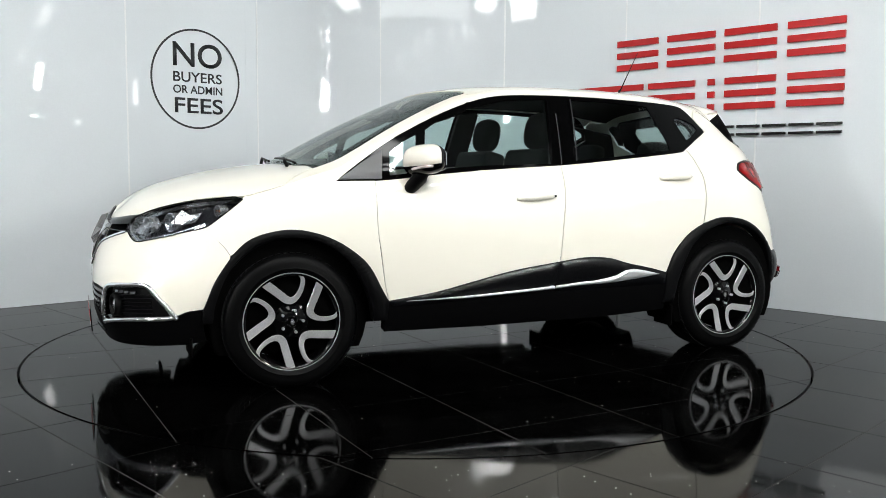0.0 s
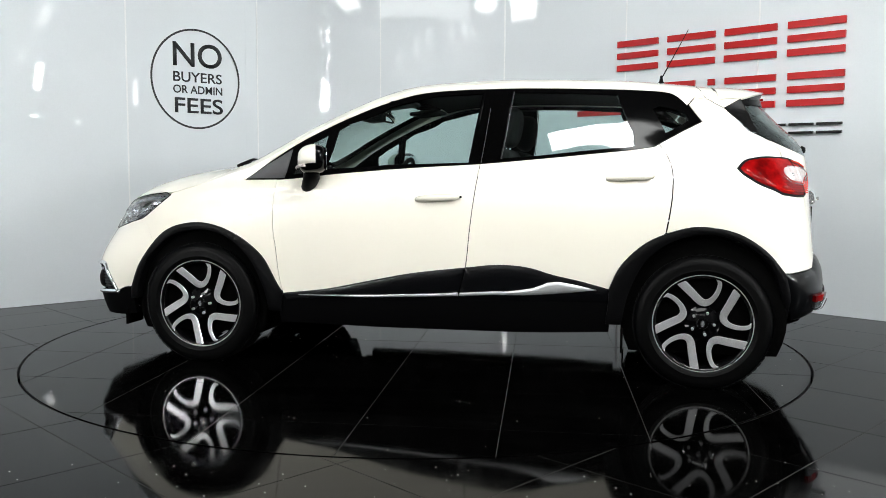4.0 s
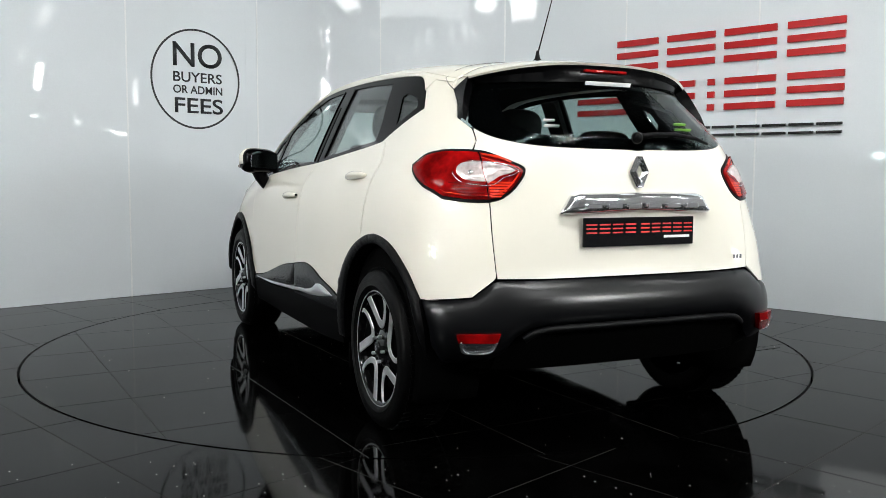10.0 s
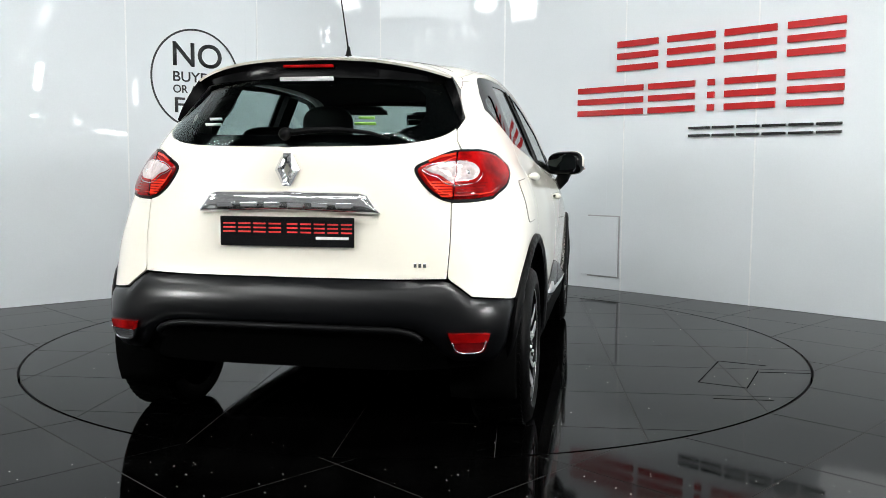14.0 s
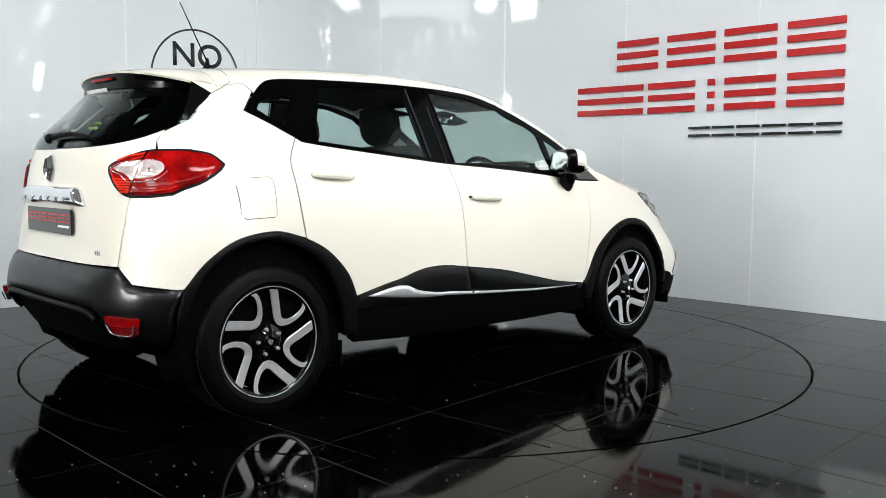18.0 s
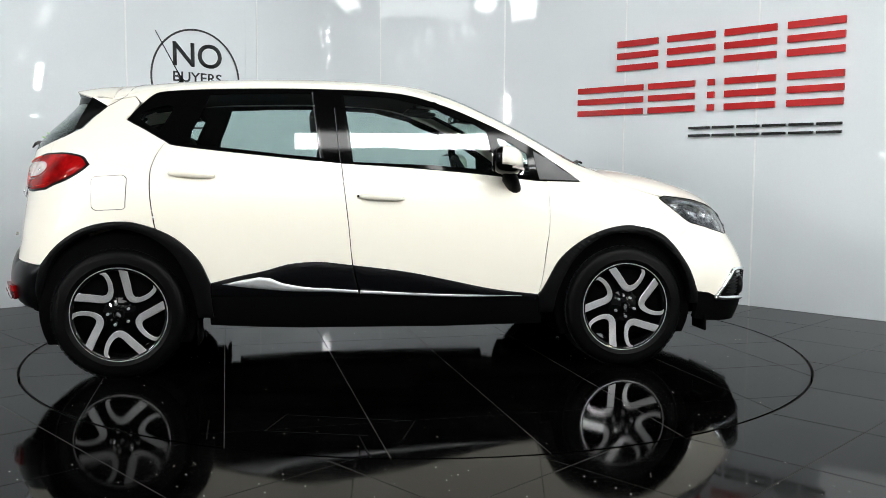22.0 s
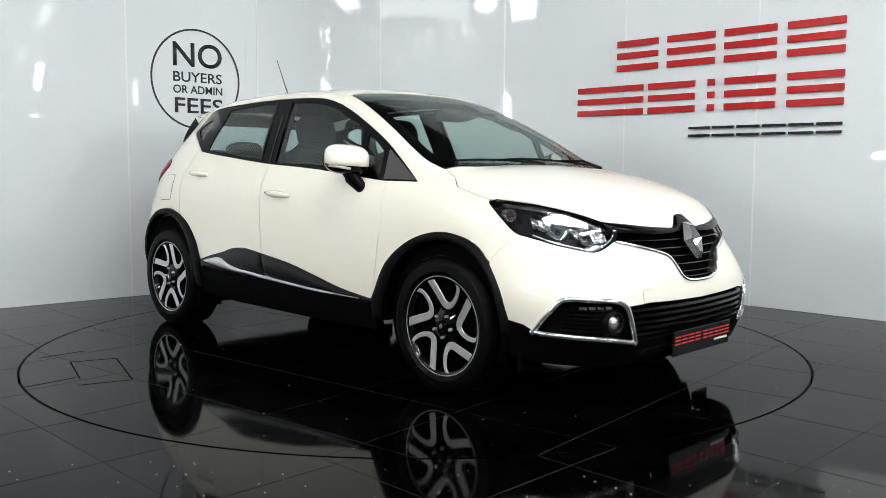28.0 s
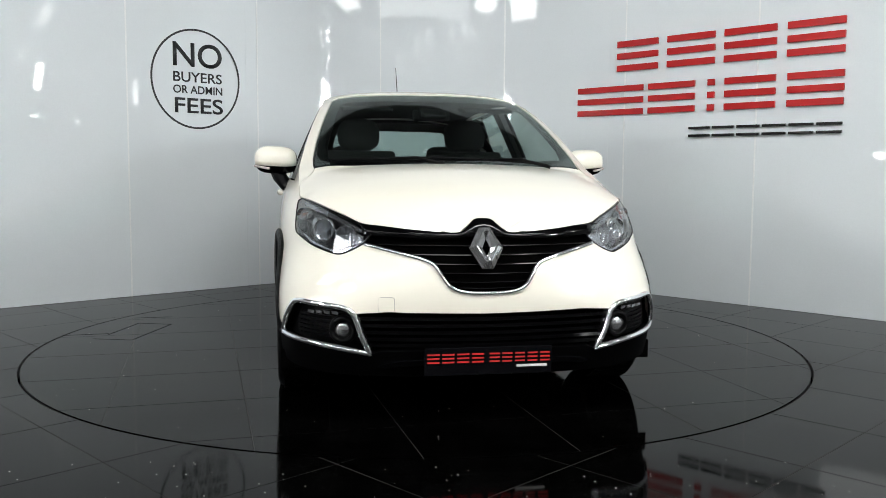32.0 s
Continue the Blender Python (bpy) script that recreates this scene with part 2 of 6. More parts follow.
def sheet(bm, outline, fmap, th=0.008, holes=(), step=0.035, gap=0.0, off=0.0, centre=(0.0, 0.0, 0.7), mirror_y=False, crown=0.0, cw=0.0):
    """A solid panel: the flat outline, triangulated inside, laid on the surface fmap(u, v) and given a thickness."""
    o = tidy(outline, step)
    if gap:
        fixed, k = np.abs(fmap(o[:, 0], o[:, 1])[:, 1]) < 1e-4, 0 if fmap is skin else 1
        was = o.copy()
        o = shrink(o, gap)
        o[fixed, k] = was[fixed, k]          # the middle line stays, so that halves join
    hs = [tidy(h, step) for h in holes]
    lo, hi = o.min(0), o.max(0)
    gx, gy = np.meshgrid(np.arange(lo[0], hi[0], step), np.arange(lo[1], hi[1], step * 0.9))
    gx = gx + (np.arange(gx.shape[0]) % 2)[:, None] * step * 0.5
    g = np.stack([gx.ravel(), gy.ravel()], 1)
    ok = inside(o, g)
    for h in hs:
        ok &= ~inside(h, g)
    g = g[ok]
    edge = np.vstack([o] + hs)
    if len(g):
        d = np.array([np.min(np.hypot(*(edge - q).T)) for q in g])
        g = g[d > step * 0.45]
    pts = [Vector(q) for q in np.vstack([edge, g])]
    edges, k = [], 0
    for ring in [o] + hs:
        n = len(ring)
        edges += [(k + i, k + (i + 1) % n) for i in range(n)]
        k += n
    vs, es, fs, *_ = delaunay_2d_cdt(pts, edges, [], 0, 1e-6)
    v2 = np.array([tuple(v) for v in vs])
    cen = np.array([v2[list(f)].mean(0) for f in fs])
    ok = inside(o, cen)
    for h in hs:
        ok &= ~inside(h, cen)
    def area(f):
        q = v2[list(f)]
        return 0.5 * float(np.sum(q[:, 0] * np.roll(q[:, 1], -1) - np.roll(q[:, 0], -1) * q[:, 1]))
    least = 0.012 * step * step                      # slivers along the rim are left out
    fs = [f if area(f) > 0 else tuple(reversed(f)) for f, q in zip(fs, ok) if q and abs(area(f)) > least]
    P = fmap(v2[:, 0], v2[:, 1])
    e = 1e-4
    du = fmap(v2[:, 0] + e, v2[:, 1]) - fmap(v2[:, 0] - e, v2[:, 1])
    dv = fmap(v2[:, 0], v2[:, 1] + e) - fmap(v2[:, 0], v2[:, 1] - e)
    nn = np.cross(du, dv)
    nn /= np.linalg.norm(nn, axis=1, keepdims=True) + 1e-12
    sgn = 1.0 if np.sum(nn * (P - np.array(centre))) > 0 else -1.0
    nn *= sgn
    A = P + nn * off
    if crown:
        fine = tidy(o, step * 0.25)
        mid = np.abs(fmap(fine[:, 0], fine[:, 1])[:, 1]) < 1e-3                  # not along the middle line, but for its ends
        rim = np.vstack([fine[~(mid & np.roll(mid, 1) & np.roll(mid, -1))]] + [tidy(h, step * 0.25) for h in hs])
        dd = np.array([np.min(np.hypot(*(rim - q).T)) for q in v2])
        A = A + nn * (crown * np.sqrt(1 - (1 - np.minimum(1.0, dd / (cw or step * 1.2))) ** 2))[:, None]
    B = P + nn * (off - th)
    if mirror_y:
        A[:, 1] *= -1
        B[:, 1] *= -1
        sgn = -sgn
    used = sorted({i for f in fs for i in f})
    fa = {i: bm.verts.new(A[i]) for i in used}
    fb = {i: bm.verts.new(B[i]) for i in used}
    count = {}
    for f in fs:
        t = tuple(f) if sgn > 0 else tuple(reversed(f))
        bm.faces.new([fa[i] for i in t])
        bm.faces.new([fb[i] for i in reversed(t)])
        for a, b in zip(t, t[1:] + t[:1]):
            count[(a, b)] = count.get((a, b), 0) + 1
    for a, b in list(count):
        if (b, a) not in count:
            w = bm.faces.new((fa[b], fa[a], fb[a], fb[b]))
            w.normal_update()
            for q in w.edges:
                q.smooth = False


def weld_mirror(bm):
    """Adds the mirror image in y and joins the halves."""
    verts, faces = list(bm.verts), list(bm.faces)
    sharp = {e for e in bm.edges if not e.smooth}
    twin = {}
    for v in verts:
        if abs(v.co.y) < 0.0008:
            v.co.y = 0
            twin[v] = v
        else:
            twin[v] = bm.verts.new((v.co.x, -v.co.y, v.co.z))
    mid = [f for f in faces if all(twin[v] is v for v in f.verts)]
    for f in faces:
        if f not in mid:
            bm.faces.new([twin[v] for v in reversed(f.verts)])
    for e in list(sharp):
        a, b = twin[e.verts[0]], twin[e.verts[1]]
        q = bm.edges.get((a, b))
        if q:
            q.smooth = False
    for f in mid:
        bm.faces.remove(f)


def tube(bm, pts, r, sides=8, closed=False, flat=1.0):
    """A round bar along a line of points."""
    p = [Vector(q) for q in pts]
    n = len(p)
    rings = []
    for i in range(n):
        a = p[(i - 1) % n] if closed or i else p[0]
        b = p[(i + 1) % n] if closed or i < n - 1 else p[-1]
        d = (b - a).normalized()
        up = Vector((0, 0, 1)) if abs(d.z) < 0.9 else Vector((1, 0, 0))
        s = d.cross(up).normalized()
        u = s.cross(d)
        rr = r[i] if isinstance(r, (list, tuple)) else r
        rings.append([bm.verts.new(p[i] + s * (math.cos(2 * math.pi * k / sides) * rr) + u * (math.sin(2 * math.pi * k / sides) * rr * flat)) for k in range(sides)])
    for i in range(n if closed else n - 1):
        a, b = rings[i], rings[(i + 1) % n]
        for k in range(sides):
            bm.faces.new((a[k], a[(k + 1) % sides], b[(k + 1) % sides], b[k]))
    if not closed:
        bm.faces.new(list(reversed(rings[0])))
        bm.faces.new(rings[-1])
    bmesh.ops.recalc_face_normals(bm, faces=bm.faces)


def loft(bm, lines, n=12, sides=(1, -1)):
    """A skin drawn through several lines of points, on both sides of the car."""
    rows = []
    for line in lines:
        p = np.array(smooth_line(line), float)
        d = np.concatenate([[0], np.cumsum(np.linalg.norm(np.diff(p, axis=0), axis=1))])
        t = np.linspace(0, d[-1], n + 1)
        rows.append(np.stack([np.interp(t, d, p[:, k]) for k in range(3)], 1))
    for s in sides:
        vs = [[bm.verts.new((q[0], q[1] * s, q[2])) for q in r] for r in rows]
        for r0, r1 in zip(vs, vs[1:]):
            for i in range(n):
                bm.faces.new((r0[i], r0[i + 1], r1[i + 1], r1[i]) if s > 0 else (r0[i], r1[i], r1[i + 1], r0[i + 1]))


def prism(bm, outline, depth, m):
    """A flat outline (x, y) given depth along z, placed by m."""
    a = [bm.verts.new(m @ Vector((x, y, 0))) for x, y in outline]
    b = [bm.verts.new(m @ Vector((x, y, depth))) for x, y in outline]
    n = len(outline)
    bm.faces.new(list(reversed(a)))
    bm.faces.new(b)
    for i in range(n):
        bm.faces.new((a[i], a[(i + 1) % n], b[(i + 1) % n], b[i]))
    bmesh.ops.recalc_face_normals(bm, faces=bm.faces)


# ---- the studio: two white panelled walls that meet behind the turntable ----
L_ORG, L_ANG = Vector((-2.366, 1.825, 0)), 40.6
R_ORG, R_ANG = Vector((2.589, 1.41, 0)), -45.8
CORNER_L, CORNER_R = 3.269, -3.547      # the corner, along each wall
WALL_H = 4.6
PANEL_W = 1.185


def wall_frame(org, ang):
    """x along the wall, y up, z out of it into the room."""
    a = radians(ang)
    d = Vector((math.cos(a), math.sin(a), 0))
    n = Vector((d.y, -d.x, 0))
    return Matrix(((d.x, 0, n.x, org.x), (d.y, 0, n.y, org.y), (0, 1, 0, 0), (0, 0, 0, 1)))


LW, RW = wall_frame(L_ORG, L_ANG), wall_frame(R_ORG, R_ANG)


def build_wall(name, wf, s0, s1, label):
    root = tagged(empty(name), label, "wall", kind="structure")
    bm = bmesh.new()
    add_box(bm, (0, 0, 0), (1, 1, 1))
    for v in bm.verts:
        v.co = wf @ Vector((s0 + (v.co.x + 0.5) * (s1 - s0), (v.co.y + 0.5) * WALL_H, -0.16 + (v.co.z + 0.5) * 0.148))
    bmesh.ops.recalc_face_normals(bm, faces=bm.faces)
    part("backing", bm, M_WALL, root, smooth=False)
    k = math.ceil(s0 / PANEL_W - 1e-3)
    cuts = [s0] + [i * PANEL_W for i in range(k, 40) if s0 + 0.05 < i * PANEL_W < s1 - 0.05] + [s1]
    for a, b in zip(cuts, cuts[1:]):
        bm = bmesh.new()
        lo, hi = a + (0.005 if a > s0 else 0.0), b - (0.005 if b < s1 else 0.0)
        add_box(bm, (0, 0, 0), (hi - lo, WALL_H - 0.004, 0.012))
        for v in bm.verts:
            v.co = wf @ (v.co + Vector(((lo + hi) / 2, WALL_H / 2, -0.006)))
        bmesh.ops.recalc_face_normals(bm, faces=bm.faces)
        part("panel", bm, M_WALL, root, smooth=False)
    for s in cuts[1:-1]:
        bm = bmesh.new()
        add_box(bm, (0, 0, 0), (0.013, WALL_H, 0.007), 0.002)
        for v in bm.verts:
            v.co = wf @ (v.co + Vector((s, WALL_H / 2, -0.0015)))
        bmesh.ops.recalc_face_normals(bm, faces=bm.faces)
        part("joint_strip", bm, M_JOINT, root, smooth=False)
    return root


COVE_T = 2.2                           # where the curved corner begins, from the corner
build_wall("wall_north_west", LW, -4.2, CORNER_L - COVE_T, "glossy white panelled studio wall behind the turntable")
build_wall("wall_north_east", RW, CORNER_R + COVE_T, 4.2, "glossy white panelled studio wall with raised signs")


def build_cove():
    """The wide rounded corner between the two walls: bent panels with a joint strip at each seam."""
    root = tagged(empty("wall_corner"), "glossy white curved corner panels between the studio walls", "wall", kind="structure")
    turn = radians(L_ANG - R_ANG)
    rad = COVE_T / math.tan(turn / 2)
    a = LW @ Vector((CORNER_L - COVE_T, 0, 0))
    c = a + (LW.to_3x3() @ Vector((0, 0, 1))) * rad
    out = -(LW.to_3x3() @ Vector((0, 0, 1)))
    first = CORNER_L - COVE_T                     # run of the wall at which the bend begins
    length = rad * turn
    cuts = [0.0] + [k * PANEL_W - first for k in range(1, 6) if 0.05 < k * PANEL_W - first < length - 0.05] + [length]

    def bent(s0, s1, d0, d1, n):
        bm = bmesh.new()
        cols = []
        for i in range(n + 1):
            d = Matrix.Rotation(-(s0 + (s1 - s0) * i / n) / rad, 3, "Z") @ out
            cols.append([bm.verts.new(c + d * (rad + k) + Vector((0, 0, z))) for k, z in ((d0, 0.002), (d0, WALL_H), (d1, WALL_H), (d1, 0.002))])
        for p, q in zip(cols, cols[1:]):
            for k in range(4):
                bm.faces.new((p[k], p[(k + 1) % 4], q[(k + 1) % 4], q[k]))
        bm.faces.new(cols[0])
        bm.faces.new(list(reversed(cols[-1])))
        bmesh.ops.recalc_face_normals(bm, faces=bm.faces)
        for e in bm.edges:
            if len(e.link_faces) == 2 and e.calc_face_angle() > 0.6:
                e.smooth = False
        return bm
    part("backing", bent(0.0, length, 0.013, 0.16, 48), M_WALL, root)
    for s0, s1 in zip(cuts, cuts[1:]):
        part("panel", bent(s0 + (0.004 if s0 else 0.0005), s1 - (0.004 if s1 < length else 0.0005), 0.0, 0.0125, 24), M_WALL, root)
    for s in cuts[1:-1]:
        part("joint_strip", bent(s - 0.0060, s + 0.0060, -0.0020, 0.006, 1), M_JOINT, root, smooth=False)


build_cove()

# access hatch low in the right wall
hatch = tagged(empty("wall_hatch"), "white access hatch low in the panelled wall", "hatch")
bm = bmesh.new()
add_box(bm, (0, 0, 0), (0.42, 0.53, 0.014), 0.003)
for v in bm.verts:
    v.co = RW @ (v.co + Vector((-1.425, 0.385, 0.008)))
bmesh.ops.recalc_face_normals(bm, faces=bm.faces)
part("cover", bm, M_WALL, hatch, smooth=False)
bm = bmesh.new()
for c, s in (((-1.425, 0.656), (0.45, 0.012)), ((-1.425, 0.114), (0.45, 0.012)), ((-1.644, 0.385), (0.012, 0.53)), ((-1.206, 0.385), (0.012, 0.53))):
    b2 = bmesh.new()
    add_box(b2, (0, 0, 0), (s[0], s[1], 0.008), 0.001)
    for v in b2.verts:
        v.co = RW @ (v.co + Vector((c[0], c[1], 0.004)))
    me = bpy.data.meshes.new("tmp")
    b2.to_mesh(me)
    b2.free()
    bm.from_mesh(me)
    bpy.data.meshes.remove(me)
bmesh.ops.recalc_face_normals(bm, faces=bm.faces)
part("frame", bm, M_HATCH, hatch, smooth=False)


# ---- raised sign: plain letter blocks of the firm's name, not lettered ----
def sign_block(name, wf, bars, mat, label):
    root = tagged(empty(name), label, "sign", "raised sign on the wall")
    for (s0, z0, s1, z1) in bars:
        bm = bmesh.new()
        add_box(bm, (0, 0, 0), (s1 - s0, z1 - z0, 0.022), 0.0015)
        for v in bm.verts:
            v.co = wf @ (v.co + Vector(((s0 + s1) / 2, (z0 + z1) / 2, 0.017)))
        bmesh.ops.recalc_face_normals(bm, faces=bm.faces)
        part("bar", bm, mat, root, smooth=False)
    return root


def three_bars(s0, s1, z0, z1, t):
    zm = (z0 + z1) / 2
    return [(s0, z1 - t, s1, z1), (s0, zm - t / 2, s1, zm + t / 2), (s0, z0, s1, z0 + t)]


RED_L = "raised red acrylic bars of a sign on white wall"
for s0, s1 in ((-1.255, -0.862), (-0.772, -0.350), (-0.270, 0.148), (0.232, 0.650)):
    sign_block("sign_block", RW, three_bars(s0, s1, 1.912, 2.168, 0.052), M_SIGNRED, RED_L)
for s0, s1 in ((-1.66, -0.995), (-0.941, -0.515), (-0.401, -0.345), (-0.257, 0.152), (0.243, 0.655)):
    sign_block("sign_block", RW, three_bars(s0, s1, 1.540, 1.790, 0.05), M_SIGNRED, RED_L)
BLK = "small raised black acrylic bars of a wall sign"
for i in range(6):
    s0 = -0.556 + i * 0.2055
    sign_block("sign_block", RW, three_bars(s0, s0 + 0.182, 1.334, 1.416, 0.02)[0:3:2], M_SIGNBLACK, BLK)


# ---- round notice of black vinyl on the left wall ----
def text_mesh(body, width, height):
    cu = bpy.data.curves.new("line", "FONT")
    cu.body, cu.size, cu.extrude, cu.resolution_u, cu.offset = body, 1.0, 0.0, 6, 0.012
    ob = new("line", cu)
    bpy.context.view_layer.update()
    me = bpy.data.meshes.new_from_object(ob.evaluated_get(bpy.context.evaluated_depsgraph_get()))
    bpy.data.objects.remove(ob)
    bpy.data.curves.remove(cu)
    co = np.array([v.co[:] for v in me.vertices])
    lo, hi = co.min(0), co.max(0)
    for v in me.vertices:
        v.co = Vector(((v.co.x - lo[0]) / (hi[0] - lo[0]) * width, (v.co.y - lo[1]) / (hi[1] - lo[1]) * height, 0))
    return me


notice = tagged(empty("wall_notice"), "round black vinyl notice with lettering on the white wall", "notice")
bm = bmesh.new()
CX, CZ, RAD = 0.600, 1.806, 0.405
n = 128
ri = [bm.verts.new(LW @ Vector((CX + math.cos(2 * math.pi * i / n) * (RAD - 0.016), CZ + math.sin(2 * math.pi * i / n) * (RAD - 0.002), 0.003))) for i in range(n)]
ro = [bm.verts.new(LW @ Vector((CX + math.cos(2 * math.pi * i / n) * RAD, CZ + math.sin(2 * math.pi * i / n) * (RAD + 0.014), 0.003))) for i in range(n)]
for i in range(n):
    bm.faces.new((ri[i], ro[i], ro[(i + 1) % n], ri[(i + 1) % n]))
bmesh.ops.recalc_face_normals(bm, faces=bm.faces)
bmesh.ops.solidify(bm, geom=bm.faces[:], thickness=0.002)
part("ring", bm, M_VINYL, notice, smooth=False)
for body, s0, s1, z0, z1 in (("NO", 0.392, 0.838, 1.905, 2.108), ("BUYERS", 0.392, 0.835, 1.778, 1.862),
                             ("OR ADMIN", 0.390, 0.838, 1.682, 1.750), ("FEES", 0.402, 0.842, 1.518, 1.647)):
    me = text_mesh(body, s1 - s0, z1 - z0)
    bm = bmesh.new()
    bm.from_mesh(me)
    bpy.data.meshes.remove(me)
    r = bmesh.ops.extrude_face_region(bm, geom=bm.faces[:])
    for v in [g for g in r["geom"] if isinstance(g, bmesh.types.BMVert)]:
        v.co.z += 0.002
    for v in bm.verts:
        v.co = LW @ Vector((s0 + v.co.x, z0 + v.co.y, 0.002 + v.co.z))
    bmesh.ops.recalc_face_normals(bm, faces=bm.faces)
    part("lettering", bm, M_VINYL, notice, smooth=False)

# ---- the rest of the hall, out of view: closes the place ----
for name, c, s in (("wall_south", (0, -8.6, WALL_H / 2), (22, 0.2, WALL_H)), ("wall_west", (-6.6, -3.2, WALL_H / 2), (0.2, 16, WALL_H)),
                   ("wall_east", (6.6, -3.2, WALL_H / 2), (0.2, 16, WALL_H)), ("wall_north", (0, 5.6, WALL_H / 2), (18, 0.2, WALL_H))):
    bm = bmesh.new()
    add_box(bm, c, s)
    tagged(part(name, bm, M_HALL, None, smooth=False), "plain white hall wall behind the camera", "wall", kind="structure")
bm = bmesh.new()
add_box(bm, (0, -2.7, WALL_H + 0.1), (18, 17, 0.2))
tagged(part("ceiling", bm, M_CEILING, None, smooth=False), "plain dark painted hall ceiling", "ceiling", kind="structure")


# ---- lamps ----
def softbox(eye, target, w, h, power, label, colour=(0.98, 1.0, 0.985), tilt=0.0):
    stand = look(eye, target, tilt)
    root = tagged(empty("studio_light", stand), label, "light", "studio lights")
    bm = bmesh.new()
    add_box(bm, (0, 0, 0.05), (w + 0.06, h + 0.06, 0.08), 0.01)
    part("housing", bm, M_HOUSING, root, smooth=False)
    bm = bmesh.new()
    add_box(bm, (0, 0, 0.004), (w, h, 0.006), 0.001)
    m = bpy.data.materials.new("lit_diffuser")
    m.use_nodes = True
    nt = m.node_tree
    nt.nodes.remove(nt.nodes["Principled BSDF"])
    e = nt.nodes.new("ShaderNodeEmission")
    e.inputs[0].default_value = (*colour, 1)
    e.inputs[1].default_value = power
    nt.links.new(e.outputs[0], nt.nodes["Material Output"].inputs["Surface"])
    part("diffuser", bm, m, root, smooth=False)
    if eye[2] < 4.4:
        inv = stand.inverted()
        for k in (-0.4, 0.4):
            bm = bmesh.new()
            a = stand @ Vector((k * w, 0, 0.05))
            tube(bm, [tuple(inv @ a), tuple(inv @ Vector((a.x, a.y, WALL_H + 0.01)))], 0.003, 6)
            part("hanger", bm, M_DARK, root)
    return root


softbox((1.0, -3.5, 4.42), (0.6, -0.6, 0.7), 2.8, 0.28, 42.0, "overhead strip light before the turntable")
softbox((2.6, -3.7, 4.38), (-0.4, -0.2, 0.9), 1.6, 0.16, 74.0, "overhead strip light across the turntable's edge")
# added fill, out of sight: brightens the flank and the north-east wall
softbox((-4.5, -3.1, 4.2), (0.6, 0.2, 0.9), 1.3, 0.7, 15.0, "unseen wide fill softbox added beside the turntable")
softbox((-4.7, -4.7, 2.30), (0.2, 0.4, 0.7), 0.5, 0.5, 165.0, "square softbox hung across from the brighter one")
softbox((5.37, -5.31, 2.60), (-0.2, 0.5, 0.9), 0.5, 0.5, 215.0, "bright square softbox hung to one side of the turntable")
# row of made-up fill panels, placed to even out the wall brightness
for x in (-2.2, -1.0, 0.2, 1.4):
    softbox((x, -5.7, WALL_H - 0.10), (x * 0.6, 0.0, 0.6), 1.15, 0.95, 4.5, "unseen fill panel added at the ceiling behind the camera")
# two more invented fills, unequal so that both white walls balance
for x, y in ((-4.0, -6.0), (4.0, -6.0)):
    softbox((x, y, WALL_H - 0.09), (x, y, 0.0), 1.2, 1.2, 14.0 if x > 0 else 20.0, "unseen square fill light added over the hall")


def hall_light(at, towards, w, h, power, tilt=0.0):
    """A far lamp of the hall, which shows only as a gleam on the glossy walls."""
    return softbox(at, towards, w, h, power, "small lamp hung far back in the hall", tilt=tilt)


WEST, CORNER = (-2.7, 1.5, 1.7), (-0.9, 2.93, 1.9)
for y, z, w, h, power, tilt in ((-2.41, 3.32, .04, .36, 16, -24), (-2.33, 3.35, .035, .34, 13, -24), (-2.74, 2.76, .07, .26, 9, -24), (-2.50, 2.44, .085, .37, 70, -9), (-2.59, 1.85, .12, .03, 28, 0),
                                (-1.89, 1.75, .14, .03, 28, 6), (-1.33, 1.60, .42, .04, 30, -4), (-1.73, .78, .22, .04, 16, -4)):
    hall_light((3.3, y, z), WEST, w, h, power, tilt)
for y, z, w, h, power in ((-6.10, 4.02, .20, .30, 30), (-6.25, 3.56, .08, .16, 22), (-6.0, 3.46, .08, .16, 22), (-2.17, 2.42, .08, .44, 14)):
    hall_light((5.7, y, z), CORNER, w, h, power)
hall_light((-5.7, -3.69, 1.38), (3.2, 0.76, 1.2), .16, .10, 60)
for x, z, w, h, power, tilt in ((4.2, 4.06, .50, .12, 3.0, 10), (3.03, 4.12, .50, .22, 3.5, 25), (1.25, 3.48, .34, .46, 4.5, 42), (.02, 3.79, .34, .50, 5.0, 16), (-.71, 3.98, .34, .50, 4.5, 14),
                                (-2.32, 4.14, .46, .44, 5.0, 12), (-3.4, 4.26, .46, .40, 5.5, 8), (-4.04, 4.10, .40, .46, 4.0, -4), (-2.91, 3.76, .44, .34, 3.0, 0), (-.68, 3.45, .50, .26, 3.0, 0),
                                (.63, 3.2, .70, .26, 2.5, 0), (-5.5, 4.2, .6, .22, 4.0, -20)):
    hall_light((x, -8.0, z), (0.0, 3.0, 2.2), w, h, power, tilt)

# ---- floor: black porcelain tiles, with the turntable's round opening ----
TILE = 0.585


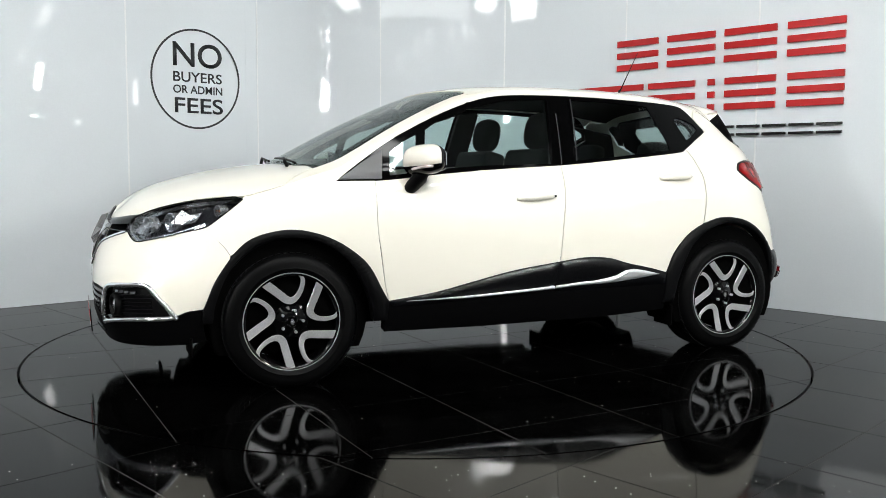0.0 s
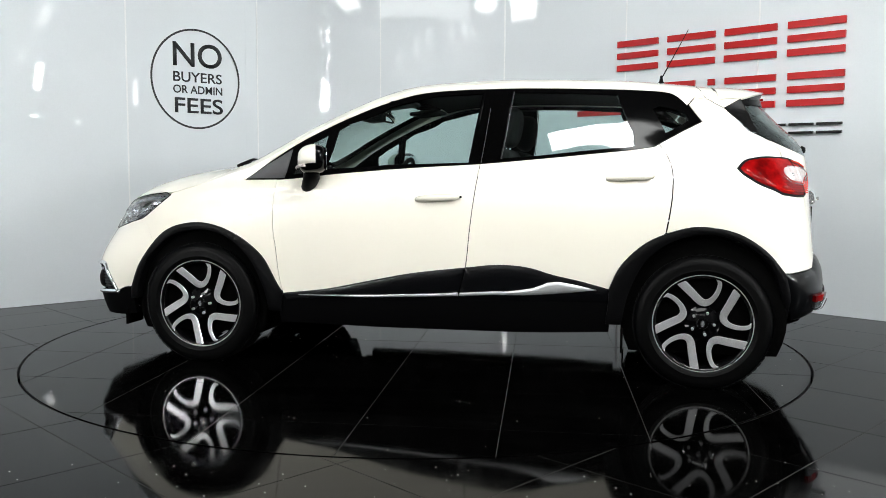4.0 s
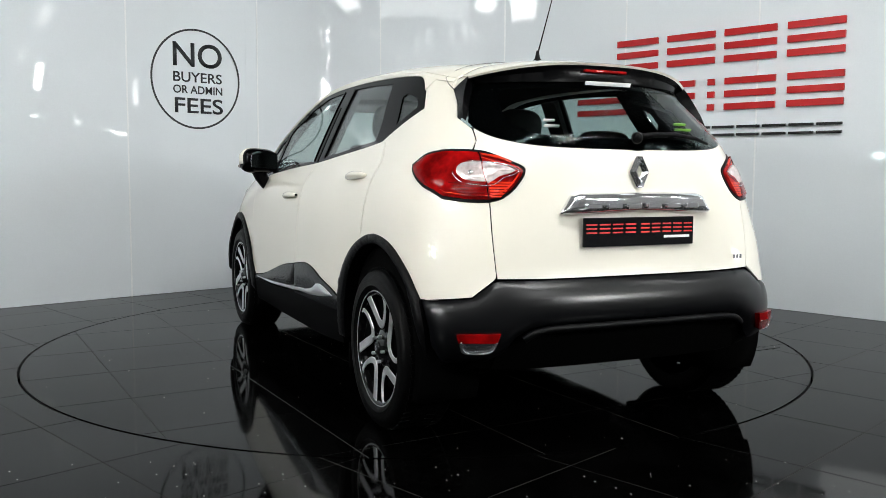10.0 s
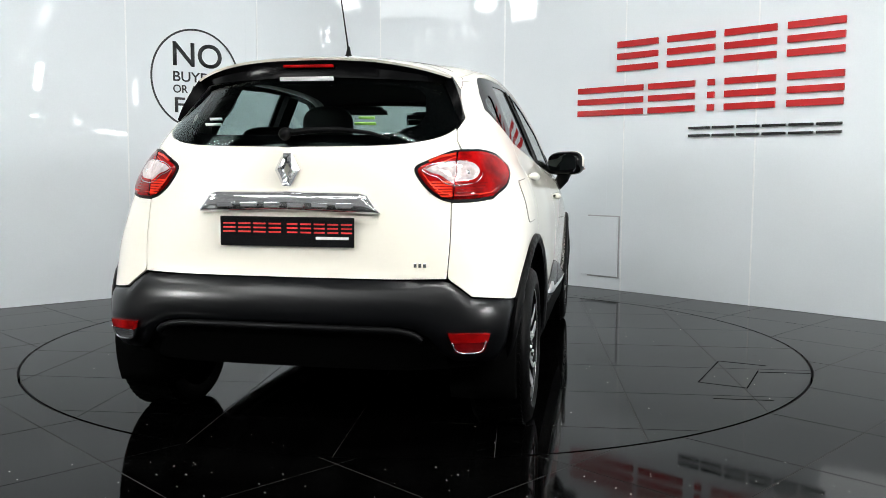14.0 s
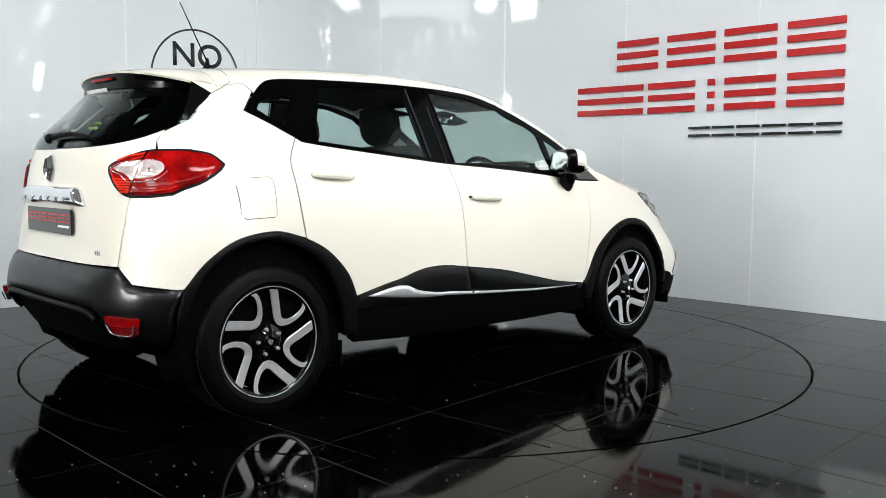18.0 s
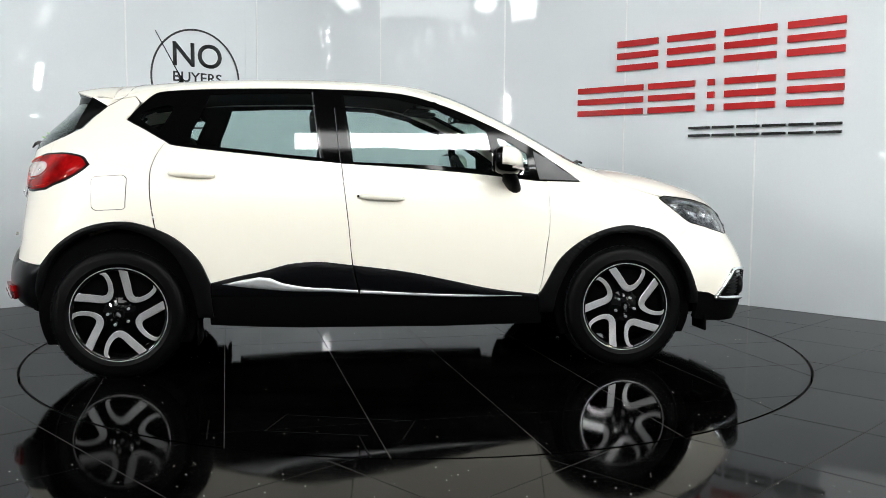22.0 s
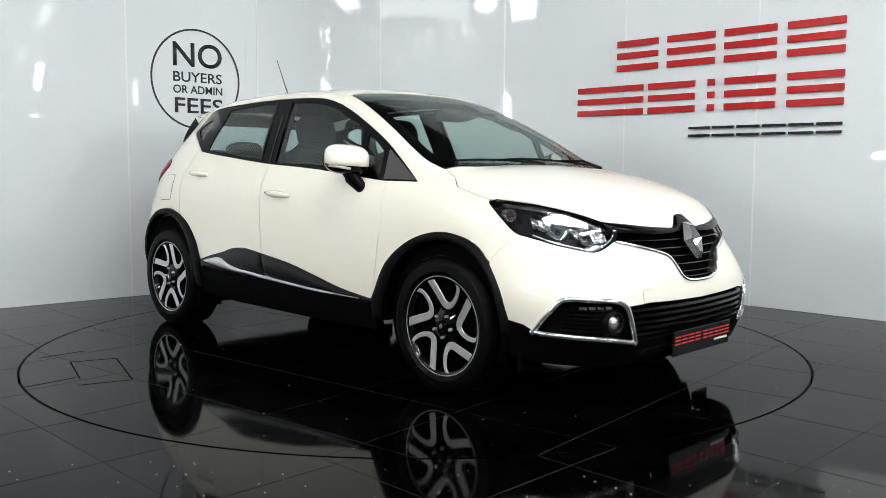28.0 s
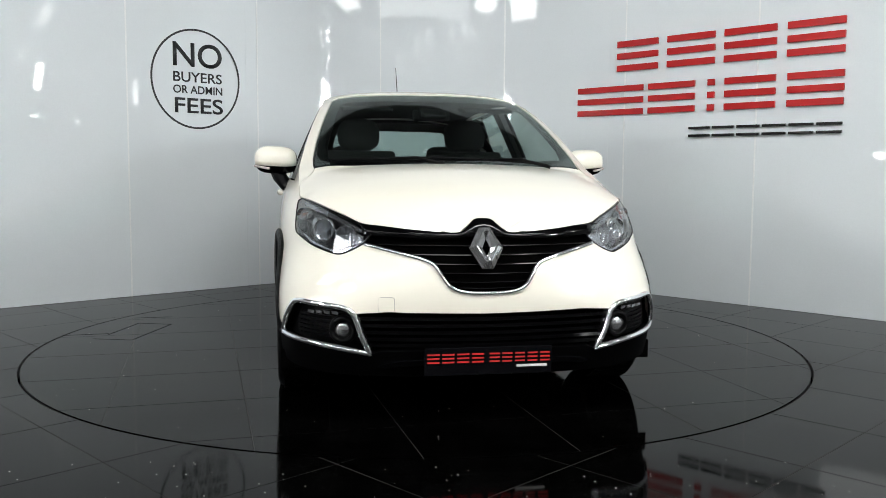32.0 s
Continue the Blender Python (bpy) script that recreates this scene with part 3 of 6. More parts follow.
def ground():
    bm = bmesh.new()
    n = 96
    inner = [bm.verts.new((math.cos(2 * math.pi * i / n) * (DISC_R + 0.008), math.sin(2 * math.pi * i / n) * (DISC_R + 0.008), -0.0010)) for i in range(n)]
    outer = []
    for i in range(n):
        a = 2 * math.pi * i / n
        c, s = math.cos(a), math.sin(a)
        k = 12.0 / max(abs(c), abs(s))
        outer.append(bm.verts.new((c * k, s * k, -0.0010)))
    for i in range(n):
        bm.faces.new((inner[i], outer[i], outer[(i + 1) % n], inner[(i + 1) % n]))
    bm.normal_update()
    r = bmesh.ops.solidify(bm, geom=bm.faces[:], thickness=0.05)
    bmesh.ops.recalc_face_normals(bm, faces=bm.faces)
    return tagged(part("floor", bm, M_GROUT, None, smooth=False), "polished black porcelain tiles with grey joints round a turntable", "floor", kind="structure")


floor = ground()
pit = bmesh.new()
lathe(pit, [(0.0, -0.09), (DISC_R + 0.1, -0.09), (DISC_R + 0.1, -0.06), (0.0, -0.06)], axis="z", steps=96)
tagged(part("turntable_pit", pit, M_RING, None, smooth=False), "dark pit under the turntable", "pit", kind="structure")


def tile_part(poly, parent, z=0.0, cache={}):
    """One tile: its outline, with bevelled rim."""
    bm = bmesh.new()
    top = shrink(poly, 0.0010)
    a = [bm.verts.new((x, y, z)) for x, y in top]
    b = [bm.verts.new((x, y, z - 0.0006)) for x, y in poly]
    n = len(poly)
    f = bm.faces.new(a)
    for i in range(n):
        bm.faces.new((b[i], b[(i + 1) % n], a[(i + 1) % n], a[i]))
    c = [bm.verts.new((x, y, z - 0.006)) for x, y in poly]
    for i in range(n):
        bm.faces.new((c[i], c[(i + 1) % n], b[(i + 1) % n], b[i]))
    bmesh.ops.recalc_face_normals(bm, faces=bm.faces)
    if f.normal.z < 0:
        bmesh.ops.reverse_faces(bm, faces=bm.faces)
    return part("tile", bm, M_TILE, parent, smooth=False)


def clip_half(poly, n, d):
    """The part of a convex outline where n.p <= d."""
    out = []
    for i, p in enumerate(poly):
        q = poly[(i + 1) % len(poly)]
        a, b = n[0] * p[0] + n[1] * p[1] - d, n[0] * q[0] + n[1] * q[1] - d
        if a <= 0:
            out.append(p)
        if (a < 0 < b) or (b < 0 < a):
            t = a / (a - b)
            out.append((p[0] + (q[0] - p[0]) * t, p[1] + (q[1] - p[1]) * t))
    return out


def clean(poly):
    out = []
    for p in poly:
        if not out or math.hypot(p[0] - out[-1][0], p[1] - out[-1][1]) > 0.004:
            out.append(p)
    if len(out) > 2 and math.hypot(out[0][0] - out[-1][0], out[0][1] - out[-1][1]) < 0.004:
        out.pop()
    return out


def circle_cut(poly, r, keep_in):
    """A square tile cut by the circle: the piece inside, or outside, it."""
    if keep_in:
        for i in range(120):
            a = 2 * math.pi * (i + 0.5) / 120
            poly = clip_half(poly, (math.cos(a), math.sin(a)), r)
            if len(poly) < 3:
                return []
        return clean(poly)
    # outside: walk the outline, replacing the stretch inside by the arc
    dense = []
    for i, p in enumerate(poly):
        q = poly[(i + 1) % len(poly)]
        a, b = math.hypot(*p) - r, math.hypot(*q) - r
        if a >= 0:
            dense.append(p)
        ts = []
        dx, dy = q[0] - p[0], q[1] - p[1]
        A, B, C = dx * dx + dy * dy, 2 * (p[0] * dx + p[1] * dy), p[0] ** 2 + p[1] ** 2 - r * r
        D = B * B - 4 * A * C
        if D > 0:
            for sg in (-1, 1):
                t = (-B + sg * math.sqrt(D)) / (2 * A)
                if 1e-6 < t < 1 - 1e-6:
                    ts.append(t)
        for t in sorted(ts):
            dense.append((p[0] + dx * t, p[1] + dy * t, "c"))
    if not any(len(p) == 3 for p in dense):
        return clean([p[:2] for p in dense])
    out = []
    m = len(dense)
    for i, p in enumerate(dense):
        out.append(p[:2])
        q = dense[(i + 1) % m]
        if len(p) == 3 and len(q) == 3:
            mid = ((p[0] + q[0]) / 2, (p[1] + q[1]) / 2)
            if math.hypot(*mid) < r:
                a0, a1 = math.atan2(p[1], p[0]), math.atan2(q[1], q[0])
                da = (a1 - a0 + math.pi) % (2 * math.pi) - math.pi
                k = max(2, int(abs(da) / 0.05))
                out += [(r * math.cos(a0 + da * j / k), r * math.sin(a0 + da * j / k)) for j in range(1, k)]
    return clean(out)


def lay_tiles(parent, angle, ox, oy, span, r, keep_in, limit=None, z=0.0):
    c, s = math.cos(radians(angle)), math.sin(radians(angle))
    g = 0.0014
    for i in range(-span, span):
        for j in range(-span, span):
            q = [(ox + (i + a) * TILE + (g if a == 0 else -g), oy + (j + b) * TILE + (g if b == 0 else -g)) for a, b in ((0, 0), (1, 0), (1, 1), (0, 1))]
            q = [(x * c - y * s, x * s + y * c) for x, y in q]
            mx, my = sum(p[0] for p in q) / 4, sum(p[1] for p in q) / 4
            if limit and not limit(mx, my):
                continue
            far = [math.hypot(*p) for p in q]
            if keep_in and min(far) > r + 0.3 or not keep_in and max(far) < r:
                continue
            if min(far) < r < max(far) or (min(far) < r + TILE):
                q = circle_cut(q, r, keep_in)
            if len(q) >= 3:
                tile_part(q, parent, z)


def in_hall(x, y):
    p = Vector((x, y, 0))
    return (LW.inverted() @ p).z > -0.3 and (RW.inverted() @ p).z > -0.3 and -6.2 < y and abs(x) < 4.6


turntable = tagged(empty("turntable"), "round turntable floor of polished black tiles, turning", "turntable")
bm = bmesh.new()
lathe(bm, [(0.0, -0.05), (DISC_R - 0.006, -0.05), (DISC_R - 0.006, -0.0010), (0.0, -0.0010)], axis="z", steps=128)
part("deck", bm, M_GROUT, turntable, smooth=False)

GROOVES = [((-.25, -1.738), (-.765, -1.582)), ((-.765, -1.582), (-.841, -1.802)), ((-.841, -1.802), (-.44, -1.918)), ((-.307, -1.979), (-.235, -1.744)),
           ((-1.078, -1.619), (-1.057, -1.885)), ((-.472, -1.925), (-.445, -2.177))]
for a, b in GROOVES:
    p, q = Vector((*a, 0)), Vector((*b, 0))
    bm = bmesh.new()
    add_box(bm, (0, 0, 0), ((q - p).length + 0.004, 0.006, 0.0012))
    m = Matrix.Translation((p + q) / 2 + Vector((0, 0, 0.0003))) @ Matrix.Rotation(math.atan2(q.y - p.y, q.x - p.x), 4, "Z")
    bm.transform(m)
    part("hatch_groove", bm, M_RING, turntable, "dark groove of a small hatch", smooth=False)


# ================= the car: x forward, y to its left, z up; origin on the floor amid the wheels =================
W_OF = spline_eval([.12, .17, .22, .30, .42, .55, .70, .85, .92, .97, 1.0, 1.05, 1.1, 1.2, 1.3, 1.4, 1.46, 1.5, 1.56, 1.65],
                   [.77, .80, .832, .855, .868, .874, .873, .864, .850, .833, .818, .786, .766, .7245, .681, .635, .6055, .5835, .545, .46])
FRONT_X = spline_eval([.1, .2, .3, .4, .5, .6, .7, .78, .85, .92, 1.0, 1.1], [2.06, 2.11, 2.15, 2.168, 2.166, 2.15, 2.115, 2.075, 2.03, 1.99, 1.95, 1.9])
REAR_X = spline_eval([.15, .22, .3, .4, .46, .55, .62, .68, .78, .9, 1.0, 1.1, 1.15, 1.2, 1.31, 1.43, 1.5, 1.6],
                     [-1.765, -1.81, -1.865, -1.908, -1.922, -1.910, -1.890, -1.876, -1.872, -1.868, -1.866, -1.858, -1.844, -1.815, -1.705, -1.60, -1.555, -1.5])
REAR_N = spline_eval([.1, .65, .85, 1.06, 1.15, 1.6], [12.0, 12.0, 9.0, 6.6, 6.2, 4.6])
REAR_M = spline_eval([.1, .65, 1.0, 1.6], [3.0, 3.0, 2.6, 2.4])
FRONT_N = spline_eval([.1, .45, .72, 1.1, 1.6], [9.0, 9.0, 6.2, 5.6, 5.6])
FRONT_M = spline_eval([.1, .45, .72, 1.1, 1.6], [3.0, 3.0, 2.3, 2.2, 2.2])
X0F, X0R = 0.3, -0.3


def ease(a, b, x):
    t = np.clip((x - a) / (b - a), 0, 1)
    return t * t * (3 - 2 * t)


def width_at(x, z):
    x, z = np.asarray(x, float), np.asarray(z, float)
    front = 0.09 * ease(0.5, 1.5, x)
    rear = 0.045 * ease(-0.7, -1.5, x) * (1 - ease(1.1, 1.25, z))
    return W_OF(z + front - rear) * (1 - 0.018 * ease(-0.5, -1.3, x))


def arc_table(n, m, a, w):
    k = np.linspace(0, 1, 6000)
    phi = (np.pi / 2) * (1 - (1 - k) ** 3 * (1 - 0.0))        # denser near the side
    phi = np.sort(np.concatenate([phi, np.linspace(0, np.pi / 2, 4000), np.pi / 2 - np.geomspace(1e-6, 1, 1500), np.geomspace(1e-9, 1, 1500)]))
    phi = phi[(phi >= 0) & (phi <= np.pi / 2)]
    x, y = a * np.cos(phi) ** (2 / n), w * np.sin(phi) ** (2 / m)
    s = np.concatenate([[0], np.cumsum(np.hypot(np.diff(x), np.diff(y)))])
    s = s[-1] - s                      # from the side (phi = 90) to the middle (phi = 0)
    return phi[::-1], s[::-1]


F_PHI, F_S = arc_table(8.0, 2.7, 2.166 - X0F, 0.874)
R_PHI, R_S = arc_table(8.0, 2.65, 1.89 + X0R, 0.87)


def skin(u, z):
    """The lower body and sides: u runs along the plan outline, from the tail's middle over the flank to the nose's middle."""
    u, z = np.broadcast_arrays(np.asarray(u, float), np.asarray(z, float))
    pf = np.interp(u - X0F, F_S, F_PHI)
    pr = np.interp(X0R - u, R_S, R_PHI)
    cf, cr = np.clip(np.cos(pf), 0, 1), np.clip(np.cos(pr), 0, 1)
    rn, rm, fn, fm = REAR_N(z), REAR_M(z), FRONT_N(z), FRONT_M(z)
    x = np.where(u > X0F, X0F + (FRONT_X(z) - X0F) * cf ** (2 / fn), np.where(u < X0R, X0R + (REAR_X(z) - X0R) * cr ** (2 / rn), u))
    k = np.where(u > X0F, np.sin(pf) ** (2 / fm), np.where(u < X0R, np.sin(pr) ** (2 / rm), 1.0))
    return np.stack([x, width_at(x, z) * k, z], -1)


def ux(x, z):
    """u of the point of the flank at x, z."""
    if x > X0F:
        c = min(1.0, ((x - X0F) / (float(FRONT_X(z)) - X0F))) ** (float(FRONT_N(z)) / 2)
        return X0F + float(np.interp(-math.acos(c), -F_PHI, F_S))
    if x < X0R:
        c = min(1.0, ((x - X0R) / (float(REAR_X(z)) - X0R))) ** (float(REAR_N(z)) / 2)
        return X0R - float(np.interp(-math.acos(c), -R_PHI, R_S))
    return x


def uy(y, z, front):
    """u of the point of the nose or the tail at y, z."""
    x = 1.9 if front else -1.8
    for _ in range(12):
        w = float(width_at(x, z))
        if front:
            p = math.asin(min(1.0, (abs(y) / w) ** (float(FRONT_M(z)) / 2)))
            x = X0F + (float(FRONT_X(z)) - X0F) * math.cos(p) ** (2 / float(FRONT_N(z)))
        else:
            p = math.asin(min(1.0, (abs(y) / w) ** (float(REAR_M(z)) / 2)))
            x = X0R + (float(REAR_X(z)) - X0R) * math.cos(p) ** (2 / float(REAR_N(z)))
    if front:
        return X0F + float(np.interp(-p, -F_PHI, F_S))
    return X0R - float(np.interp(-p, -R_PHI, R_S))


def X(*pts):
    return [(ux(x, z), z) for x, z in pts]


def F(*pts):
    return [(uy(y, z, True), z) for y, z in pts]


def R(*pts):
    return [(uy(y, z, False), z) for y, z in pts]


# the upper surface: bonnet, windscreen, roof, from its middle line to its edge line
Z_MID = spline_eval([-1.75, -1.64, -1.5, -1.25, -.8, -.35, .1, .3, .45, .6, .8, 1.0, 1.15, 1.22, 1.3, 1.5, 1.75, 1.9, 2.0, 2.06, 2.12],
                    [1.45, 1.468, 1.488, 1.510, 1.536, 1.546, 1.531, 1.506, 1.456, 1.390, 1.295, 1.188, 1.104, 1.077, 1.072, 1.047, .989, .934, .874, .828, .775])
Z_EDGE = spline_eval([-1.75, -1.6, -1.4, -1.217, -1.05, -.8, -.345, .075, .31, .547, .765, .95, 1.05, 1.15, 1.3, 1.5, 1.6, 1.8, 1.98, 2.06, 2.12],
                     [1.30, 1.335, 1.385, 1.425, 1.458, 1.482, 1.492, 1.474, 1.418, 1.322, 1.21, 1.10, 1.048, 1.018, .968, .912, .892, .848, .805, .785, .76])


def y_edge(x):
    z = Z_EDGE(x)
    x = np.asarray(x, float)
    c = np.where(x > X0F, ((x - X0F) / (FRONT_X(z) - X0F)), 0)
    r = np.where(x < X0R, ((x - X0R) / (REAR_X(z) - X0R)), 0)
    k = np.where(x > X0F, (1 - np.clip(c, 0, .995) ** FRONT_N(z)) ** (1 / FRONT_M(z)), np.where(x < X0R, (1 - np.clip(r, 0, .995) ** REAR_N(z)) ** (1 / REAR_M(z)), 1))
    return width_at(x, z) * k


V_K = 0.62


def crown_map(x, v):
    s = np.asarray(v, float) / V_K
    x = np.asarray(x, float)
    g = 0.65 * np.abs(s) ** 2.2 + 0.35 * np.abs(s) ** 10
    zm, ze = Z_MID(x), Z_EDGE(x)
    return np.stack([x, s * y_edge(x), zm - (zm - ze) * g], -1)


def T(*pts):
    return [(x, s * V_K) for x, s in pts]


car = tagged(empty("car"), "cream white five-door crossover car with black cladding and alloy wheels", "car")


def both(name, pieces, mat, parent=None, label="", **kw):
    """The same panel on both flanks, as two parts. pieces: (outline, surface) pairs."""
    made = []
    for mirrored in (False, True):
        bm = bmesh.new()
        for outline, fmap in pieces:
            sheet(bm, outline, fmap, mirror_y=mirrored, **kw)
        made.append(part(name, bm, mat, parent or car, label))
    return made


def whole(name, outline, fmap, mat, parent=None, label="", **kw):
    """A panel across the middle line: half of it, mirrored and joined."""
    bm = bmesh.new()
    sheet(bm, outline, fmap, **kw)
    weld_mirror(bm)
    return part(name, bm, mat, parent or car, label)


GAP = 0.0022
# ---- lines of the flank ----
DLO_TOP = [(1.067, .985), (.93, 1.085), (.765, 1.192), (.547, 1.302), (.31, 1.398), (.075, 1.452), (-.345, 1.466), (-.80, 1.457), (-1.02, 1.447), (-1.12, 1.437), (-1.165, 1.418), (-1.215, 1.372), (-1.285, 1.290)]
BELT = [(-1.285, 1.290), (-1.18, 1.234), (-1.082, 1.178), (-.999, 1.153), (-.504, 1.102), (-.206, 1.075), (.126, 1.055), (.50, 1.025), (.837, .99), (1.067, .985)]
ARCH_F = [(.821, .393), (.853, .445), (.937, .588), (1.077, .694), (1.226, .748), (1.365, .752), (1.517, .698), (1.645, .545), (1.71, .398)]
ARCH_R = [(-.859, .470), (-.917, .590), (-1.036, .702), (-1.195, .767), (-1.316, .779), (-1.458, .749), (-1.581, .669), (-1.668, .566)]
top_x = np.concatenate([[1.10, 1.09, 1.065], np.linspace(1.04, -1.40, 39)])
EDGE_LINE = [(float(x), float(Z_EDGE(x))) for x in top_x]
dlo_top, belt = smooth_line(DLO_TOP), smooth_line(BELT[1:])
arch_f, arch_r = smooth_line(ARCH_F), smooth_line(ARCH_R)
SPLIT = [(-.206, 1.075), (-.194, .95), (-.172, .75), (-.155, .577), (-.119, .412)]
R_CUT = [(-1.082, 1.178), (-1.125, 1.11), (-1.147, 1.04), (-1.148, .95), (-1.14, .86), (-1.122, .748)]
F_CUT = [(.872, .988), (.878, .90), (.877, .75), (.862, .63), (.842, .48), (.821, .393)]
CLAD = [(.821, .393), (.581, .423), (.35, .472), (.117, .520), (-.155, .556)]
CLAD_R = [(-.155, .556), (-.32, .574), (-.465, .565), (-.59, .532), (-.72, .505), (-.859, .470)]


def span(line, x_from, x_to):
    """The stretch of a line between two x."""
    lo, hi = min(x_from, x_to), max(x_from, x_to)
    r = [p for p in line if lo - 1e-6 <= p[0] <= hi + 1e-6]
    return r if (r[0][0] - r[-1][0]) * (x_from - x_to) > 0 else r[::-1]


# ---- painted panels ----
both("front_door", [(X(*span(belt, -.206, .872), *smooth_line(F_CUT), *smooth_line(CLAD)[1:], *smooth_line(SPLIT)[::-1][6:]), skin)], M_PAINT, gap=GAP)
both("rear_door", [(X(*span(belt, -.206, -1.082), *smooth_line(R_CUT)[1:], *span(arch_r, -1.122, -.859), *smooth_line(CLAD_R)[::-1][1:], *span(smooth_line(SPLIT), -.157, -.206)), skin)], M_PAINT, gap=GAP)
HEAD_LOW = [(1.507, .900), (1.598, .829), (1.679, .770)]
both("front_wing", [(X(*span([(float(x), float(Z_EDGE(x))) for x in np.linspace(1.09, 1.507, 14)], 1.09, 1.507), *smooth_line(HEAD_LOW)[1:], (1.65, .72), (1.585, .640), *span(arch_f, 1.58, .821),
     *smooth_line(F_CUT)[::-1][1:], (1.067, .985)), skin), (T((1.155, .902), (1.20, .915), (1.25, .94), (1.285, .975), (1.31, 1.0), (1.23, 1.0), (1.155, 1.0)), crown_map)], M_PAINT, gap=0.0005)
CUT_T = [(.590, .922), (.592, .78), (.585, .648)]
LAMP_SIDE = [(-1.446, 1.058), (-1.486, 1.099), (-1.555, 1.115)]
LAMP_TOP = [(.655, 1.117), (.58, 1.110), (.514, 1.080)]
LAMP_IN = [(.514, 1.080), (.460, 1.043), (.495, .980), (.545, .938), (.590, .923)]
LAMP_BOT = [(.590, .923), (.66, .924), (.725, .934)]
LAMP_BOT_S = [(-1.62, .955), (-1.55, .983), (-1.48, 1.025), (-1.446, 1.058)]
lamp_outline = X(*smooth_line(LAMP_SIDE)) + R(*smooth_line(LAMP_TOP)) + R(*smooth_line(LAMP_IN))[1:] + R(*smooth_line(LAMP_BOT))[1:] + X(*smooth_line(LAMP_BOT_S))
both("quarter_panel", [(X(*smooth_line(R_CUT)) + X(*span(arch_r, -1.13, -1.668)) + R((.80, .566), (.753, .575), (.675, .584), (.655, .60), (.60, .64), (.588, .652))
     + R(*smooth_line(CUT_T)[::-1][1:]) + R((.66, .924), (.725, .934)) + X(*smooth_line(LAMP_BOT_S)) + X(*smooth_line(LAMP_SIDE)[1:]) + R((.655, 1.117), (.61, 1.113))
     + R((.588, 1.15), (.581, 1.194), (.596, 1.244)) + X((-1.46, 1.30), (-1.395, 1.358), (-1.36, 1.393)) + X((-1.25, 1.412), (-1.222, 1.376), (-1.287, 1.290), (-1.18, 1.234)), skin)], M_PAINT, gap=GAP)
rail_side = X(*span(EDGE_LINE, 1.09, -1.36), (-1.25, 1.412), *dlo_top[::-1][6:])
rail_top = T((1.16, .905), (1.0, .918), (.8, .920), (.55, .911), (.37, .902), (.288, .900), (.266, .955), (.05, .97), (-.35, .97), (-1.36, .97), (-1.36, 1.0), *[(float(x), 1.0) for x in np.linspace(-1.3, 1.16, 50)])
both("roof_rail", [(rail_side, skin), (rail_top, crown_map)], M_PAINT, label="cream white pillar and roof rail")
whole("roof", T((.353, 0), (.341, .3), (.308, .6), (.264, .85), (.287, .898), (.265, .953), (.05, .968), (-.35, .968), (-1.358, .968), (-1.345, .6), (-1.338, 0)), crown_map, M_PAINT, gap=0.0006)
HOOD_EDGE = smooth_line([(0, .843), (.022, .842), (.040, .836), (.062, .815), (.085, .795), (.112, .786), (.18, .788), (.30, .798), (.42, .811), (.498, .820), (.564, .850), (.669, .888), (.72, .904)])
hood_pts = np.array([skin(*q) for q in F(*HOOD_EDGE)])
hood_front = [(p[0], p[1]) for p in hood_pts]
hood_dz = hood_pts[:, 2] - np.array([crown_map(p[0], min(1.0, p[1] / float(y_edge(p[0]))) * V_K)[2] for p in hood_pts])


def bonnet_map(x, v):
    """The upper surface, drawn to meet the lamps and the grille along the bonnet's front edge."""
    p = crown_map(x, v)
    y = np.abs(p[..., 1])
    dz = np.interp(y, hood_pts[:, 1], hood_dz)
    back = np.interp(y, hood_pts[:, 1], hood_pts[:, 0]) - p[..., 0]
    p[..., 2] += dz * ease(.14, .0, back)
    return p



hood_line = [(x, min(1.0, y / float(y_edge(x)))) for x, y in hood_front]
whole("bonnet", T((1.245, 0), (1.235, .35), (1.20, .65), (1.165, .80), (1.155, .902), (1.20, .915), (1.25, .94), (1.285, .975), (1.31, 1.0), *[(float(x), 1.0) for x in np.linspace(1.34, 1.50, 6)], *hood_line[::-1]),
      bonnet_map, M_PAINT, gap=0.0030, th=0.012, step=0.03)
both("wing_corner", [(X((1.63, .792), (1.68, .757), (1.74, .737), (1.745, .69), (1.65, .69), (1.60, .74)), skin)], M_PAINT, off=-0.004, th=0.004)
# ---- glass and its black surround ----
G_FRONT = [(.615, 1.045), (.35, 1.062), (-.145, 1.082), (-.165, 1.25), (-.19, 1.440), (.06, 1.428), (.29, 1.374), (.50, 1.290), (.565, 1.25)]
G_TRI = [(.79, 1.015), (.665, 1.030), (.62, 1.225), (.70, 1.185), (.775, 1.135)]
G_REAR = [(-.305, 1.102), (-.50, 1.118), (-.965, 1.166), (-.955, 1.24), (-.875, 1.425), (-.60, 1.440), (-.345, 1.444)]
G_QUART = [(-1.112, 1.232), (-1.085, 1.29), (-1.05, 1.352), (-1.08, 1.366), (-1.15, 1.352), (-1.205, 1.33), (-1.226, 1.298), (-1.17, 1.260)]
SAIL = [(1.055, .992), (.93, 1.075), (.812, 1.148), (.835, .997)]
both("window_surround", [(X(*dlo_top, *belt), skin)], M_PILLAR, holes=[X(*G_FRONT), X(*G_TRI), X(*G_REAR), X(*G_QUART)], gap=0.0015, off=-0.002, step=0.03, label="gloss black window surround")
